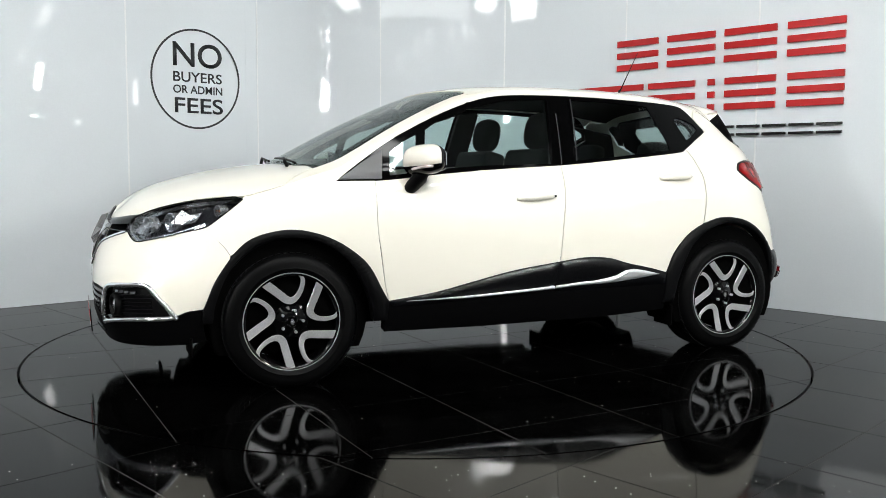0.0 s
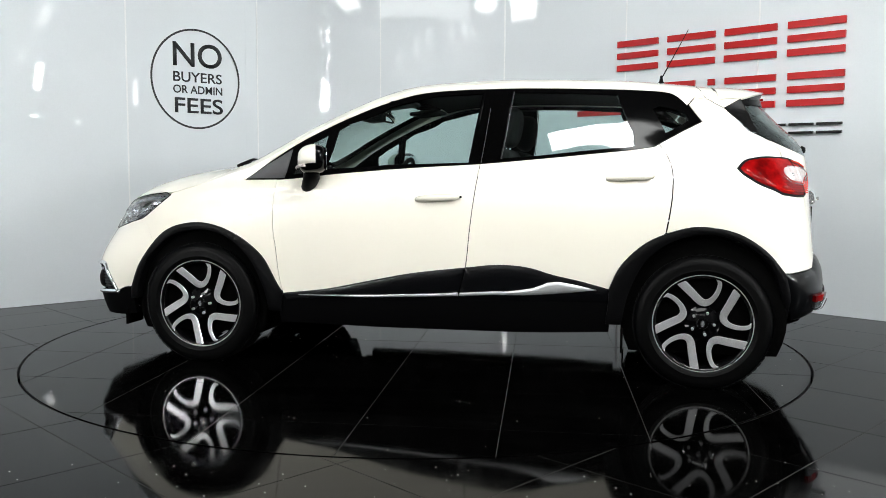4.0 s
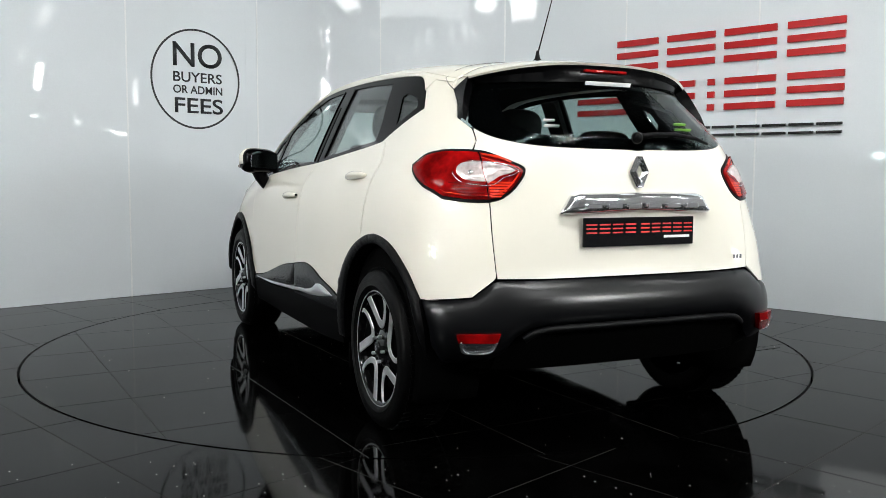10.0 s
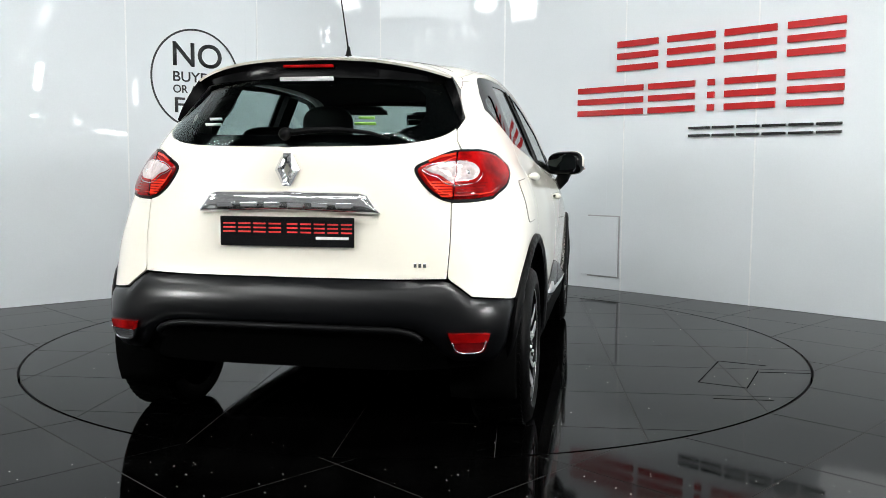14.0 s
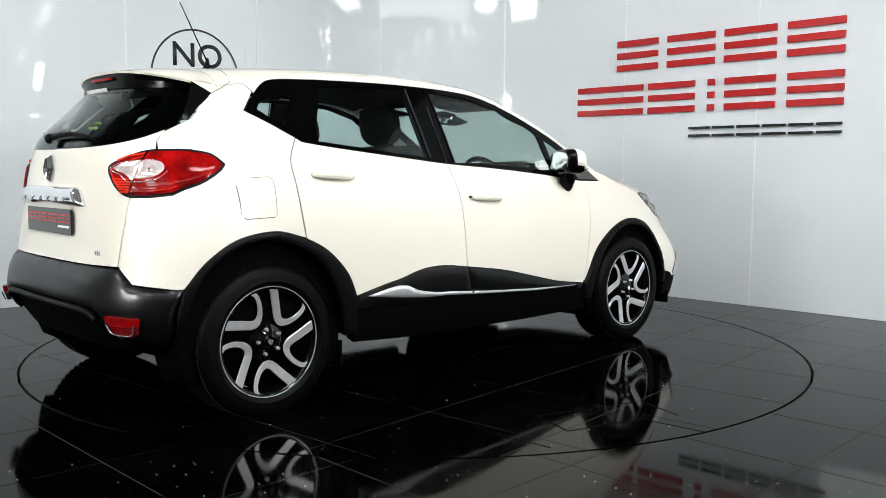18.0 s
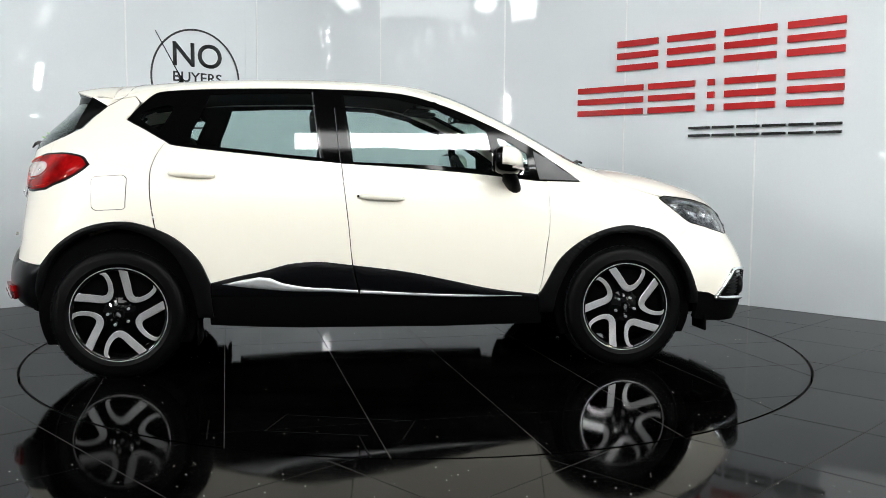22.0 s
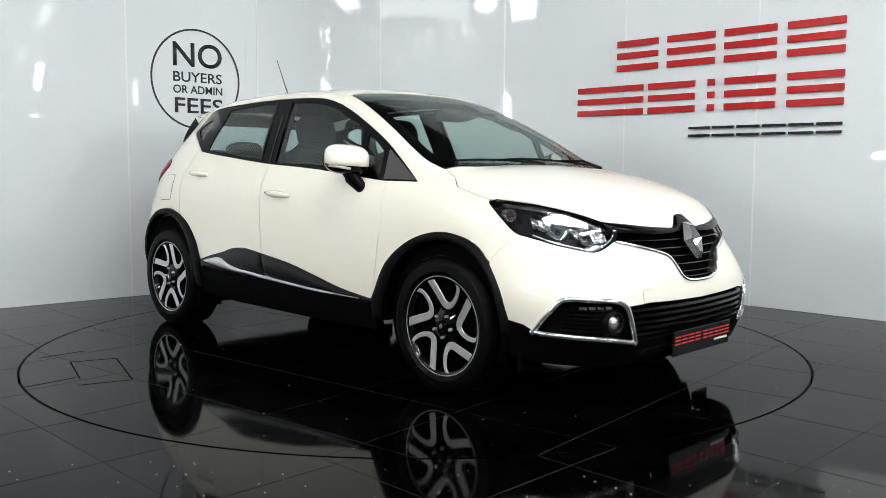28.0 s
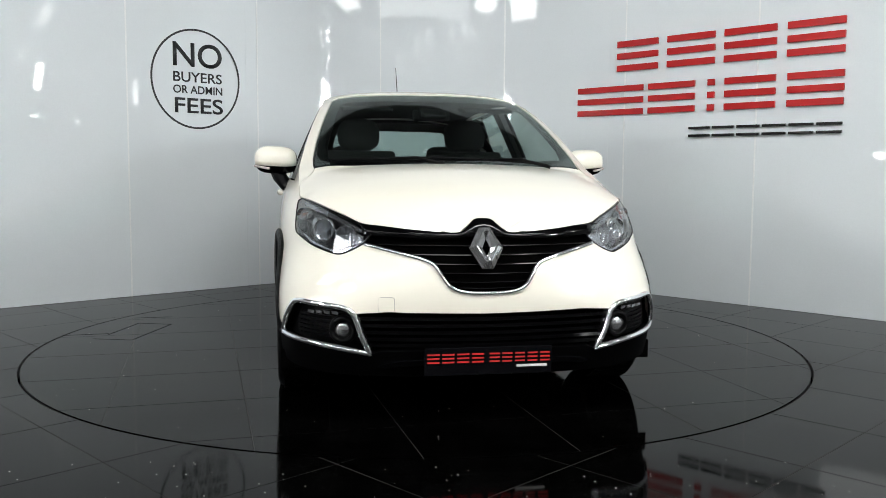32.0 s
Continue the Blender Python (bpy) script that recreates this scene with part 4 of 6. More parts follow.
for nm, g in (("front_door_glass", G_FRONT), ("front_quarter_glass", G_TRI), ("rear_door_glass", G_REAR), ("rear_quarter_glass", G_QUART)):
    both(nm, [(X(*g), skin)], M_GLASS, th=0.004, off=-0.006, step=0.06, label="tinted side window glass")
for line in ([(-.152, 1.084), (-.172, 1.25), (-.197, 1.442)], [(-.296, 1.100), (-.318, 1.27), (-.338, 1.446)]):
    both("window_seal", [(X(*line, *[(x - .007, zz) for x, zz in line[::-1]]), skin)], M_GLOSS, off=0.003, th=0.006, label="thin gloss black seal at the pillar")
# raised grey lines: the pillar edges' highlights put into colour
for line, w in (([(-.309, 1.100), (-.331, 1.27), (-.351, 1.446)], .004), ([(-.209, 1.078), (-.222, 1.20), (-.236, 1.36)], .0025)):
    both("door_frame_edge", [(X(*line, *[(x - w, zz) for x, zz in line[::-1]]), skin)], M_FRAME_GLINT, off=0.004, th=0.006, label="thin grey painted highlight along the edge of the door frame")
both("mirror_sail", [(X(*SAIL), skin)], M_SAIL, off=0.002, th=0.004, label="black plastic triangle ahead of the door mirror")
ws = T((1.225, 0), (1.215, .35), (1.18, .66), (1.12, .895), (1.0, .914), (.8, .916), (.55, .907), (.38, .898), (.297, .896), (.275, .85), (.32, .6), (.352, .3), (.365, 0))
inner_ws = T((1.14, 0), (1.135, .35), (1.11, .64), (1.06, .81), (.95, .825), (.7, .818), (.48, .808), (.415, .80), (.405, .75), (.432, .5), (.46, .2), (.47, 0))
bm = bmesh.new()
sheet(bm, ws, crown_map, th=0.005, off=-0.003, step=0.05)
weld_mirror(bm)
part("windscreen", bm, M_SCREEN, car, "clear windscreen glass")
bm = bmesh.new()
sheet(bm, ws + inner_ws[::-1], crown_map, th=0.002, off=-0.009, step=0.03)
weld_mirror(bm)
part("windscreen_border", bm, M_GLOSS, car, "black printed border of the windscreen")
# cowl below the windscreen
whole("cowl", T((1.30, 0), (1.29, .35), (1.24, .66), (1.14, .95), (1.08, .95), (1.13, .66), (1.17, .35), (1.18, 0)), crown_map, M_PLASTIC, off=-0.016, label="black plastic cowl below the windscreen")

# ---- black cladding ----
both("wheel_arch_trim", [(X(*arch_f, (1.715, .33), *smooth_line([(1.67, .335), (1.655, .43), (1.59, .57), (1.46, .682), (1.30, .718), (1.14, .685), (1.01, .58), (.93, .43), (.90, .30)]), (.83, .30)), skin)],
     M_PLASTIC, off=0.012, th=0.05, step=0.018, crown=0.008, cw=0.02, label="black grained plastic wheel arch trim")
both("wheel_arch_trim", [(X(*arch_r, (-1.69, .40), *smooth_line([(-1.68, .33), (-1.655, .46), (-1.59, .615), (-1.462, .712), (-1.316, .745), (-1.164, .714), (-1.034, .618), (-.955, .46), (-.92, .30)]), (-.845, .30)), skin)],
     M_PLASTIC, off=0.012, th=0.05, step=0.018, crown=0.008, cw=0.02, label="black grained plastic wheel arch trim")
both("door_cladding", [(X(*smooth_line(CLAD), *span(smooth_line(SPLIT), -.1505, -.120), (.0, .395), (.4, .375), (.80, .36)), skin)], M_BUMPER, off=0.006, th=0.02, gap=GAP, crown=0.008, cw=0.06, step=0.02, label="satin black lower door cladding")
both("door_cladding", [(X(*smooth_line(CLAD_R), (-.858, .405), (-.5, .40), (-.119, .395), *span(smooth_line(SPLIT), -.120, -.1505)), skin)], M_BUMPER, off=0.006, th=0.02, gap=GAP, crown=0.008, cw=0.06, step=0.02, label="satin black lower door cladding")
both("sill", [(X((.84, .385), (.4, .382), (0, .402), (-.12, .402), (-.5, .408), (-.862, .412), (-.862, .26), (-.4, .238), (.3, .232), (.84, .24)), skin)], M_SILL, off=0.004, th=0.05, label="black plastic sill")
both("chrome_strip", [(X((.73, .391), (.4, .402), (.116, .416), (-.114, .430), (-.118, .415), (.1, .404), (.4, .391)), skin)], M_BRIGHT, off=0.017, th=0.02, step=0.006, crown=0.004, cw=0.009, label="thin chrome strip on the door cladding")
both("chrome_strip", [(X((-.128, .431), (-.35, .446), (-.50, .470), (-.565, .497), (-.62, .503), (-.70, .490), (-.80, .468), (-.70, .455), (-.45, .431), (-.124, .416)), skin)], M_BRIGHT, off=0.017, th=0.02, step=0.008, crown=0.007, cw=0.022,
     label="kinked chrome strip on the rear door cladding")

# ---- nose ----
GRILLE_LOW = [(0, .551), (.07, .552), (.125, .560), (.165, .585), (.212, .655), (.255, .678), (.33, .698), (.43, .722), (.49, .736)]
HEAD_BOT = [(.49, .736), (.54, .708), (.585, .693), (.624, .698), (.70, .722), (.732, .739)]
FOG_TOP = [(.822, .37), (.808, .43), (.775, .500), (.742, .516), (.68, .512), (.58, .503), (.537, .481), (.525, .47)]
white = F(*smooth_line(GRILLE_LOW)) + F(*smooth_line(HEAD_BOT)[1:]) + X((1.74, .752), (1.679, .770), (1.65, .72), (1.585, .640)) + X(*span(arch_f, 1.58, 1.71)) + X((1.78, .388)) + F(*smooth_line(FOG_TOP)) + F((.40, .478), (.2, .472), (0, .468))
whole("front_bumper", white, skin, M_PAINT, gap=0.0005, step=0.03)
lamp_f = (X((1.507, .900), (1.545, .913)) + F(*smooth_line([(.72, .902), (.669, .887), (.564, .849), (.498, .818), (.452, .780)])) + F((.455, .770))
          + F(*smooth_line([(.46, .765), (.49, .736), (.54, .708), (.585, .693), (.624, .698), (.70, .722), (.732, .739)])[3:]) + X(*smooth_line([(1.74, .752), (1.679, .770), (1.598, .829), (1.507, .900)])[:-1]))
for mirrored in (False, True):
    head = tagged(empty("headlight"), "clear swept-back headlight with a round projector")
    head.parent = car
    bm = bmesh.new()
    sheet(bm, lamp_f, skin, th=0.004, gap=0.002, step=0.03, mirror_y=mirrored, off=0.001)
    part("lens", bm, M_CLEAR, head, "clear lamp lens")
    bm = bmesh.new()
    sheet(bm, lamp_f, skin, th=0.004, gap=0.004, step=0.03, mirror_y=mirrored, off=-0.055)
    part("bezel", bm, M_LAMPDARK, head, "black lamp bezel")
    sg = -1 if mirrored else 1
    rim_line = [skin(*q) for q in shrink(tidy(lamp_f, .015), .003)]
    bm = bmesh.new()
    tube(bm, [(p[0], sg * p[1], p[2]) for p in rim_line], 0.0034, 6, closed=True)
    part("lens_rim", bm, M_GLOSS, head, "black rim round the lens")
    for y, z, r, mat, nm in ((.655, .786, .042, M_SILVER, "projector"), (.562, .762, .043, M_SILVER, "reflector"), (.752, .842, .026, M_SILVER, "indicator_bowl")):
        p = skin(uy(y, z, True), z)
        c = Matrix.Translation((p[0] - 0.050, sg * (p[1] - 0.012), p[2])) @ Matrix.Rotation(sg * radians(24), 4, "Z")
        facets = nm != "projector"
        bm = bmesh.new()
        lathe(bm, [(0.0, -.020), (r * .3, -.017), (r * .6, -.008), (r * .85, .006), (r, .024), (r * 1.1, .024), (r * 1.1, -.02)], axis="x", steps=11 if facets else 30, m=c)
        part(nm, bm, mat, head, smooth=not facets)
        bm = bmesh.new()
        if nm == "projector":
            lathe(bm, [(0.0, .026), (r * .4, .023), (r * .66, .010), (r * .68, -.015)], axis="x", steps=24, m=c)
            part("projector_lens", bm, M_CLEAR, head)
        else:
            lathe(bm, [(0.0, .014), (r * .14, .013), (r * .2, .006), (r * .2, -.015)], axis="x", steps=12, m=c)
            part("bulb", bm, M_AMBER if nm == "indicator_bowl" else M_SILVER, head)
    # faceted bright pieces between the bowls
    for outline in ([(.60, .800), (.622, .808), (.618, .765), (.604, .752)], [(.495, .782), (.535, .800), (.520, .742), (.505, .750)], [(.53, .728), (.60, .712), (.60, .726), (.545, .738)],
                    [(.690, .838), (.722, .852), (.732, .805), (.706, .790)]):
        bm = bmesh.new()
        sheet(bm, F(*outline), skin, th=0.004, step=0.012, mirror_y=mirrored, off=-0.036, crown=0.008, cw=0.012)
        part("facet", bm, M_SILVER, head, smooth=False)
    bm = bmesh.new()
    up = F(*smooth_line([(.752, .901), (.70, .890), (.66, .877), (.60, .850), (.53, .812), (.49, .793)]))
    dn = F(*smooth_line([(.49, .789), (.53, .800), (.60, .832), (.66, .858), (.70, .871), (.752, .884)]))
    sheet(bm, up + dn, skin, th=0.006, step=0.02, mirror_y=mirrored, off=-0.014)
    part("light_strip", bm, M_LAMPGREY, head, "silver trim strip inside the lamp")
    bm = bmesh.new()
    low = smooth_line([(.468, .768), (.497, .742), (.545, .716), (.585, .703), (.622, .708), (.70, .733), (.745, .762)])
    sheet(bm, F(*low, *[(y, z + .007) for y, z in low[::-1]]), skin, th=0.010, step=0.02, mirror_y=mirrored, off=-0.010)
    part("lower_strip", bm, M_SILVER, head, "bright strip along the lamp's lower edge")
    for k in range(5):
        bm = bmesh.new()
        y = .497 + k * .013
        sheet(bm, F((y, .776 + k * .004), (y + .008, .779 + k * .004), (y + .010, .748 - k * .002), (y + .002, .748 - k * .002)), skin, th=0.008, step=0.012, mirror_y=mirrored, off=-0.030, crown=0.004, cw=0.006)
        part("reflector_flute", bm, M_SILVER, head, smooth=False)

# upper grille
whole("grille_bar", F(*HOOD_EDGE[:HOOD_EDGE.index((.498, .820)) + 1][::-1]) + F((0, .785), (.05, .772), (.12, .764), (.25, .762), (.40, .770), (.487, .774)), skin, M_GLOSS, off=0.001, th=0.03, step=0.012, crown=0.008, cw=0.03,
      label="gloss black upper grille bar")
whole("grille_backing", F((0, .80), (.2, .775), (.40, .778), (.495, .78), (.505, .738), (.43, .722), (.32, .70), (.25, .68), (.205, .65), (.16, .59), (.115, .558), (0, .549)), skin, M_DARK, off=-0.035, th=0.01)
for z, w in ((.739, .46), (.702, .31), (.665, .225), (.629, .185), (.594, .155), (.570, .12)):
    whole("grille_slat", F((0, z + .0005), (w * .5, z + .002), (w, z + .004), (w, z + .0005), (w * .5, z - .002), (0, z - .0035)), skin, M_SLAT, off=-0.008, th=0.02, step=0.05)
bm = bmesh.new()
line = [skin(*q) for q in F(*smooth_line([(.482, .736), (.43, .724), (.33, .700), (.255, .680), (.212, .657), (.165, .587), (.125, .561), (.07, .551), (0, .549)]))]
full = [tuple(p) for p in line] + [(p[0], -p[1], p[2]) for p in line[-2::-1]]
tube(bm, [(p[0] + .003, p[1], p[2]) for p in full], 0.008, 8)
part("grille_chrome", bm, M_CHROME, car, "chrome line below the upper grille")


def badge(x, z, w, h, d, tilt, facing):
    """The maker's mark: a plain upright rhombus ring of chrome."""
    bm = bmesh.new()
    m = Matrix.Translation((x, 0, z)) @ Matrix.Rotation(radians(tilt), 4, "Y") @ Matrix.Rotation(radians(90 * facing), 4, "Z") @ Matrix.Rotation(radians(90), 4, "X")
    o = [(-.5, 0), (-.16, .5), (.16, .5), (.5, 0), (.16, -.5), (-.16, -.5)]
    i = [(-.115, 0), (0, .21), (0, .21), (.115, 0), (0, -.21), (0, -.21)]
    for a in range(6):
        b = (a + 1) % 6
        q = [bm.verts.new(m @ Vector((o[k][0] * w, o[k][1] * h, 0))) for k in (a, b)]
        mid = [bm.verts.new(m @ Vector(((o[k][0] * .52 + i[k][0] * .48) * w, (o[k][1] * .52 + i[k][1] * .48) * h, d))) for k in (a, b)]
        r = [bm.verts.new(m @ Vector((i[k][0] * w, i[k][1] * h, 0.001))) for k in (a, b)]
        bm.faces.new((q[0], q[1], mid[1], mid[0]))
        bm.faces.new((mid[0], mid[1], r[1], r[0]) if a not in (1, 4) else (mid[0], mid[1], r[0]))
    bmesh.ops.recalc_face_normals(bm, faces=bm.faces)
    return part("badge", bm, M_CHROME, car, "chrome rhombus badge", smooth=False)


badge(2.112, .727, .142, .180, .026, -25, 1)

# lower grille, fog lamps, chin, plate
whole("lower_grille_backing", F((0, .468), (.2, .472), (.40, .478), (.525, .464), (.50, .38), (.47, .30), (.2, .318), (0, .318)), skin, M_DARK, off=-0.05, th=0.01)
for z in (.452, .424, .396, .368, .342):
    w = .525 - (.468 - z) * .38
    whole("grille_slat", F((0, z), (w * .5, z + .003), (w, z + .006), (w, z - .008), (w * .5, z - .011), (0, z - .014)), skin, M_SLAT, off=-0.006, th=0.03, step=0.05)
CHIN = X((1.715, .395), (1.78, .386)) + F((.818, .362), (.81, .352)) + F((.617, .328), (.465, .305), (.43, .318), (.2, .322), (0, .322), (0, .208), (.30, .208), (.55, .212)) + X((1.90, .224), (1.78, .232), (1.70, .248))
whole("front_lower_bumper", CHIN, skin, M_SILL, off=0.002, th=0.03, label="black plastic lower front bumper")
both("skid_trim", [(F((.44, .258), (.40, .274), (.33, .282), (.22, .284), (.22, .262), (.33, .260), (.40, .25)), skin)], M_BUMPER, off=0.012, th=0.012, label="satin grey skid trim")
fog_out = F(*smooth_line([(.824, .355), (.808, .43), (.775, .501), (.742, .517), (.68, .513), (.58, .504), (.537, .484), (.518, .455), (.495, .385), (.458, .305)])) + F(*smooth_line([(.462, .300), (.478, .299), (.617, .322), (.805, .345)]))
for mirrored in (False, True):
    sg = -1 if mirrored else 1
    fog = tagged(empty("fog_lamp_unit"), "black fog lamp recess framed in chrome")
    fog.parent = car
    bm = bmesh.new()
    ring = [skin(*q) for q in shrink(tidy(fog_out, .012), .010)]
    tube(bm, [(p[0] + .002, sg * (p[1] + .002), p[2]) for p in ring], 0.0115, 12, closed=True)
    part("chrome_frame", bm, M_CHROME, fog, "chrome fog lamp frame")
    bm = bmesh.new()
    sheet(bm, fog_out, skin, th=0.01, gap=0.006, off=-0.035, step=0.04, mirror_y=mirrored)
    part("recess", bm, M_PLASTIC, fog)
    for z in (.452, .434, .416, .398, .380, .362):
        bm = bmesh.new()
        sheet(bm, F((.62, z), (.70, z + .004), (.77, z + .010), (.77, z + .004), (.70, z - .003), (.62, z - .007)), skin, th=0.014, off=-0.024, step=0.04, mirror_y=mirrored)
        part("rib", bm, M_PLASTIC, fog)
    p = skin(uy(.575, .400, True), .400)
    c = Matrix.Translation((p[0] - .03, sg * p[1], p[2])) @ Matrix.Rotation(sg * radians(14), 4, "Z")
    bm = bmesh.new()
    lathe(bm, [(.036, .0), (.038, .018), (.048, .022), (.056, .010), (.06, -.02), (.036, -.02)], axis="x", steps=32, m=c, closed=True)
    part("lamp_ring", bm, M_PLASTIC, fog)
    bm = bmesh.new()
    lathe(bm, [(0.0, .016), (.02, .014), (.034, .006), (.036, -.01)], axis="x", steps=32, m=c)
    part("lamp_lens", bm, M_SILVER, fog, "round clear fog lamp lens")
    for k in range(4):
        bm = bmesh.new()
        y = .60 + k * .032
        sheet(bm, F((y, .474), (y + .026, .476), (y + .024, .464), (y, .461)), skin, th=0.01, off=-0.012, step=0.03, mirror_y=mirrored)
        part("day_light", bm, M_LAMPGREY, fog, "small running light")


def plate(x, y0, y1, z0, z1, tilt, facing):
    """A black show plate with plain bars in place of its writing."""
    w, h = y1 - y0, z1 - z0
    m = Matrix.Translation((x, (y0 + y1) / 2, (z0 + z1) / 2)) @ Matrix.Rotation(radians(tilt), 4, "Y") @ Matrix.Rotation(radians(90 * facing), 4, "Z") @ Matrix.Rotation(radians(90), 4, "X")
    root = tagged(empty("show_plate"), "black acrylic show plate with red and white print")
    root.parent = car
    bm = bmesh.new()
    add_box(bm, (0, 0, 0), (w, h, .006), .002)
    for v in bm.verts:
        v.co = m @ v.co
    part("board", bm, M_PLATE, root, smooth=False)

    def bar(cx, cy, bw, bh, mat):
        b = bmesh.new()
        add_box(b, (cx * w, cy * h, .0038), (bw * w, bh * h, .0016))
        for v in b.verts:
            v.co = m @ v.co
        part("print_bar", b, mat, root, smooth=False)
    for k in range(4):
        for zz in (.26, .12, -.02):
            bar(-.43 + k * .115, zz, .092, .055, M_REDPRINT)
    for k in range(5):
        for zz in (.26, .12, -.02):
            bar(.045 + k * .1, zz, .078, .055, M_REDPRINT)
    bar(.34, -.20, .24, .09, M_WHITEPRINT)
    return root


plate(2.178, -.262, .262, .222, .336, 4, 1)
# tow cover on one side of the nose only
bm = bmesh.new()
q = F((.43, .536), (.385, .536), (.375, .528), (.375, .478), (.44, .478), (.44, .528))
sheet(bm, q, skin, th=0.003, off=0.0006, step=0.03, mirror_y=True)
part("tow_cover_seam", bm, M_FLAPGREY, car, "dark line round the tow eye cover")
bm = bmesh.new()
sheet(bm, q, skin, th=0.003, gap=0.0010, off=0.0018, step=0.03, mirror_y=True)
part("tow_cover", bm, M_PAINT, car, "small painted tow eye cover")

# ---- tail ----
GLASS_R = [(0, 1.121), (.25, 1.124), (.41, 1.133), (.515, 1.155), (.568, 1.188), (.580, 1.225)]
tail_glass = R(*smooth_line(GLASS_R)) + R((.557, 1.27), (.527, 1.33), (.487, 1.395)) + R((.38, 1.415), (.2, 1.432), (0, 1.438))
whole("tailgate", R((0, 1.118), *smooth_line(GLASS_R)[1:-4]) + R((.581, 1.19), (.588, 1.15), (.605, 1.112)) + R((.595, 1.111), (.514, 1.080)) + R(*smooth_line(LAMP_IN)[1:]) + R(*smooth_line(CUT_T)[1:]) + R((.40, .645), (0, .645)), skin, M_PAINT, gap=GAP, step=0.022)
clear_r = R((0, 1.165), (.30, 1.168), (.40, 1.18), (.455, 1.21), (.47, 1.25), (.45, 1.33), (.42, 1.358), (.30, 1.368), (0, 1.372))
whole("rear_window", tail_glass, skin, M_REARGLASS, th=0.004, off=0.0, step=0.05, label="dark tinted rear window glass")
bm = bmesh.new()
sheet(bm, tail_glass + clear_r[::-1], skin, th=0.002, off=-0.006, step=0.03)
weld_mirror(bm)
part("rear_window_border", bm, M_GLOSS, car, "black border of the rear window")


def trailing_edge(s):
    return np.array([-1.636 + .162 * abs(s) ** 3, .533 * s, 1.466 - .060 * abs(s) ** 2.6])


def loft_solid(name, lines, mat, th, label, sides=(1, -1), n=16):
    """A lofted skin with a thickness."""
    bm = bmesh.new()
    loft(bm, lines, n, sides)
    bmesh.ops.remove_doubles(bm, verts=bm.verts, dist=0.0006)
    bmesh.ops.recalc_face_normals(bm, faces=bm.faces)
    bmesh.ops.solidify(bm, geom=bm.faces[:], thickness=th)
    bmesh.ops.recalc_face_normals(bm, faces=bm.faces)
    ob = part(name, bm, mat, car, label)
    ob.data.set_sharp_from_angle(angle=radians(35))
    return ob


both("spoiler_mount", [(T((-1.27, .78), (-1.27, 1.0), (-1.44, 1.0), (-1.44, .78)), crown_map), (X((-1.33, 1.40), (-1.40, 1.385), (-1.40, 1.352), (-1.33, 1.36)), skin)], M_PAINT, off=-0.004, th=0.004)
S_ROW = np.linspace(0, 1, 15)
roof_end = [crown_map(-1.34 - .03 * s, s * .985 * V_K) + np.array([0, 0, .001]) for s in S_ROW]
trail = [trailing_edge(s) for s in S_ROW]
fin_a, fin_b, fin_c = skin(ux(-1.392, 1.360), 1.360), trailing_edge(1.0), skin(uy(.594, 1.240, False), 1.240)
loft_solid("spoiler", [roof_end] + [[(1 - k) * p + k * q + np.array([0, 0, .007 * math.sin(math.pi * k)]) for p, q in zip(roof_end, trail)] for k in (.25, .5, .75, .92)] + [trail, [q + np.array([.006, 0, -.009]) for q in trail]],
           M_PAINT, .004, "cream white roof spoiler")
under = [q + np.array([.007, 0, -.008]) for q in trail]
low = [skin(uy(.50 * s, 1.392 - .012 * s, False), 1.392 - .012 * s) + np.array([-.004, 0, 0]) for s in S_ROW]
loft_solid("spoiler_underside", [under, [.6 * p + .4 * q + np.array([.010, 0, 0]) for p, q in zip(under, low)], low], M_SPOILER, .004, "black spoiler underside")
outer = [fin_a, skin(ux(-1.425, 1.332), 1.332), skin(ux(-1.468, 1.294), 1.294), fin_c]
sharp = [fin_b, np.array([-1.502, .562, 1.345]), np.array([-1.530, .583, 1.285]), np.array([-1.552, .591, 1.238])]
on_glass = [skin(uy(y, z, False), z) for y, z in ((.492, 1.392), (.520, 1.340), (.552, 1.280), (.582, 1.228))]
for sg in (1, -1):
    loft_solid("spoiler_fin", [[p + np.array([-.001, .003, 0]) for p in outer], [.5 * p + .5 * q + np.array([0, .004, 0]) for p, q in zip(outer, sharp)], sharp, on_glass], M_SPOILER, .003,
               "gloss black fin beside the rear window", sides=(sg,))
    side = [crown_map(-1.37, .985 * V_K), (crown_map(-1.37, .985 * V_K) + fin_b) / 2, fin_b]
    loft_solid("spoiler_side", [side, [fin_a + np.array([-.001, .001, 0]), (fin_a + fin_b) / 2 + np.array([0, .002, 0]), fin_b]], M_PAINT, .003, "cream white spoiler side", sides=(sg,), n=6)
for sg in (1, -1):
    seam = [crown_map(-1.225 - .075 * (k / 9) ** 2, .985 * V_K * k / 9) for k in range(10)] + [skin(ux(x, z), z) for x, z in ((-1.345, 1.385), (-1.392, 1.360))]
    bm = bmesh.new()
    tube(bm, [(p[0], sg * p[1], p[2] + .0004) for p in seam], .0017, 6)
    part("shut_line", bm, M_FLAPGREY, car, "thin dark shut line of the tailgate")
bm = bmesh.new()
add_box(bm, (-1.632, 0, 1.434), (.018, .20, .012), .003)
part("high_brake_light", bm, M_REDLENS, car, "slim red high brake light")
bm = bmesh.new()
add_box(bm, (-1.655, 0, 1.384), (.004, .215, .016), .001, Matrix.Rotation(radians(-20), 4, "Y"))
part("window_sticker", bm, M_WHITEPRINT, car, "pale strip sticker on the rear window")
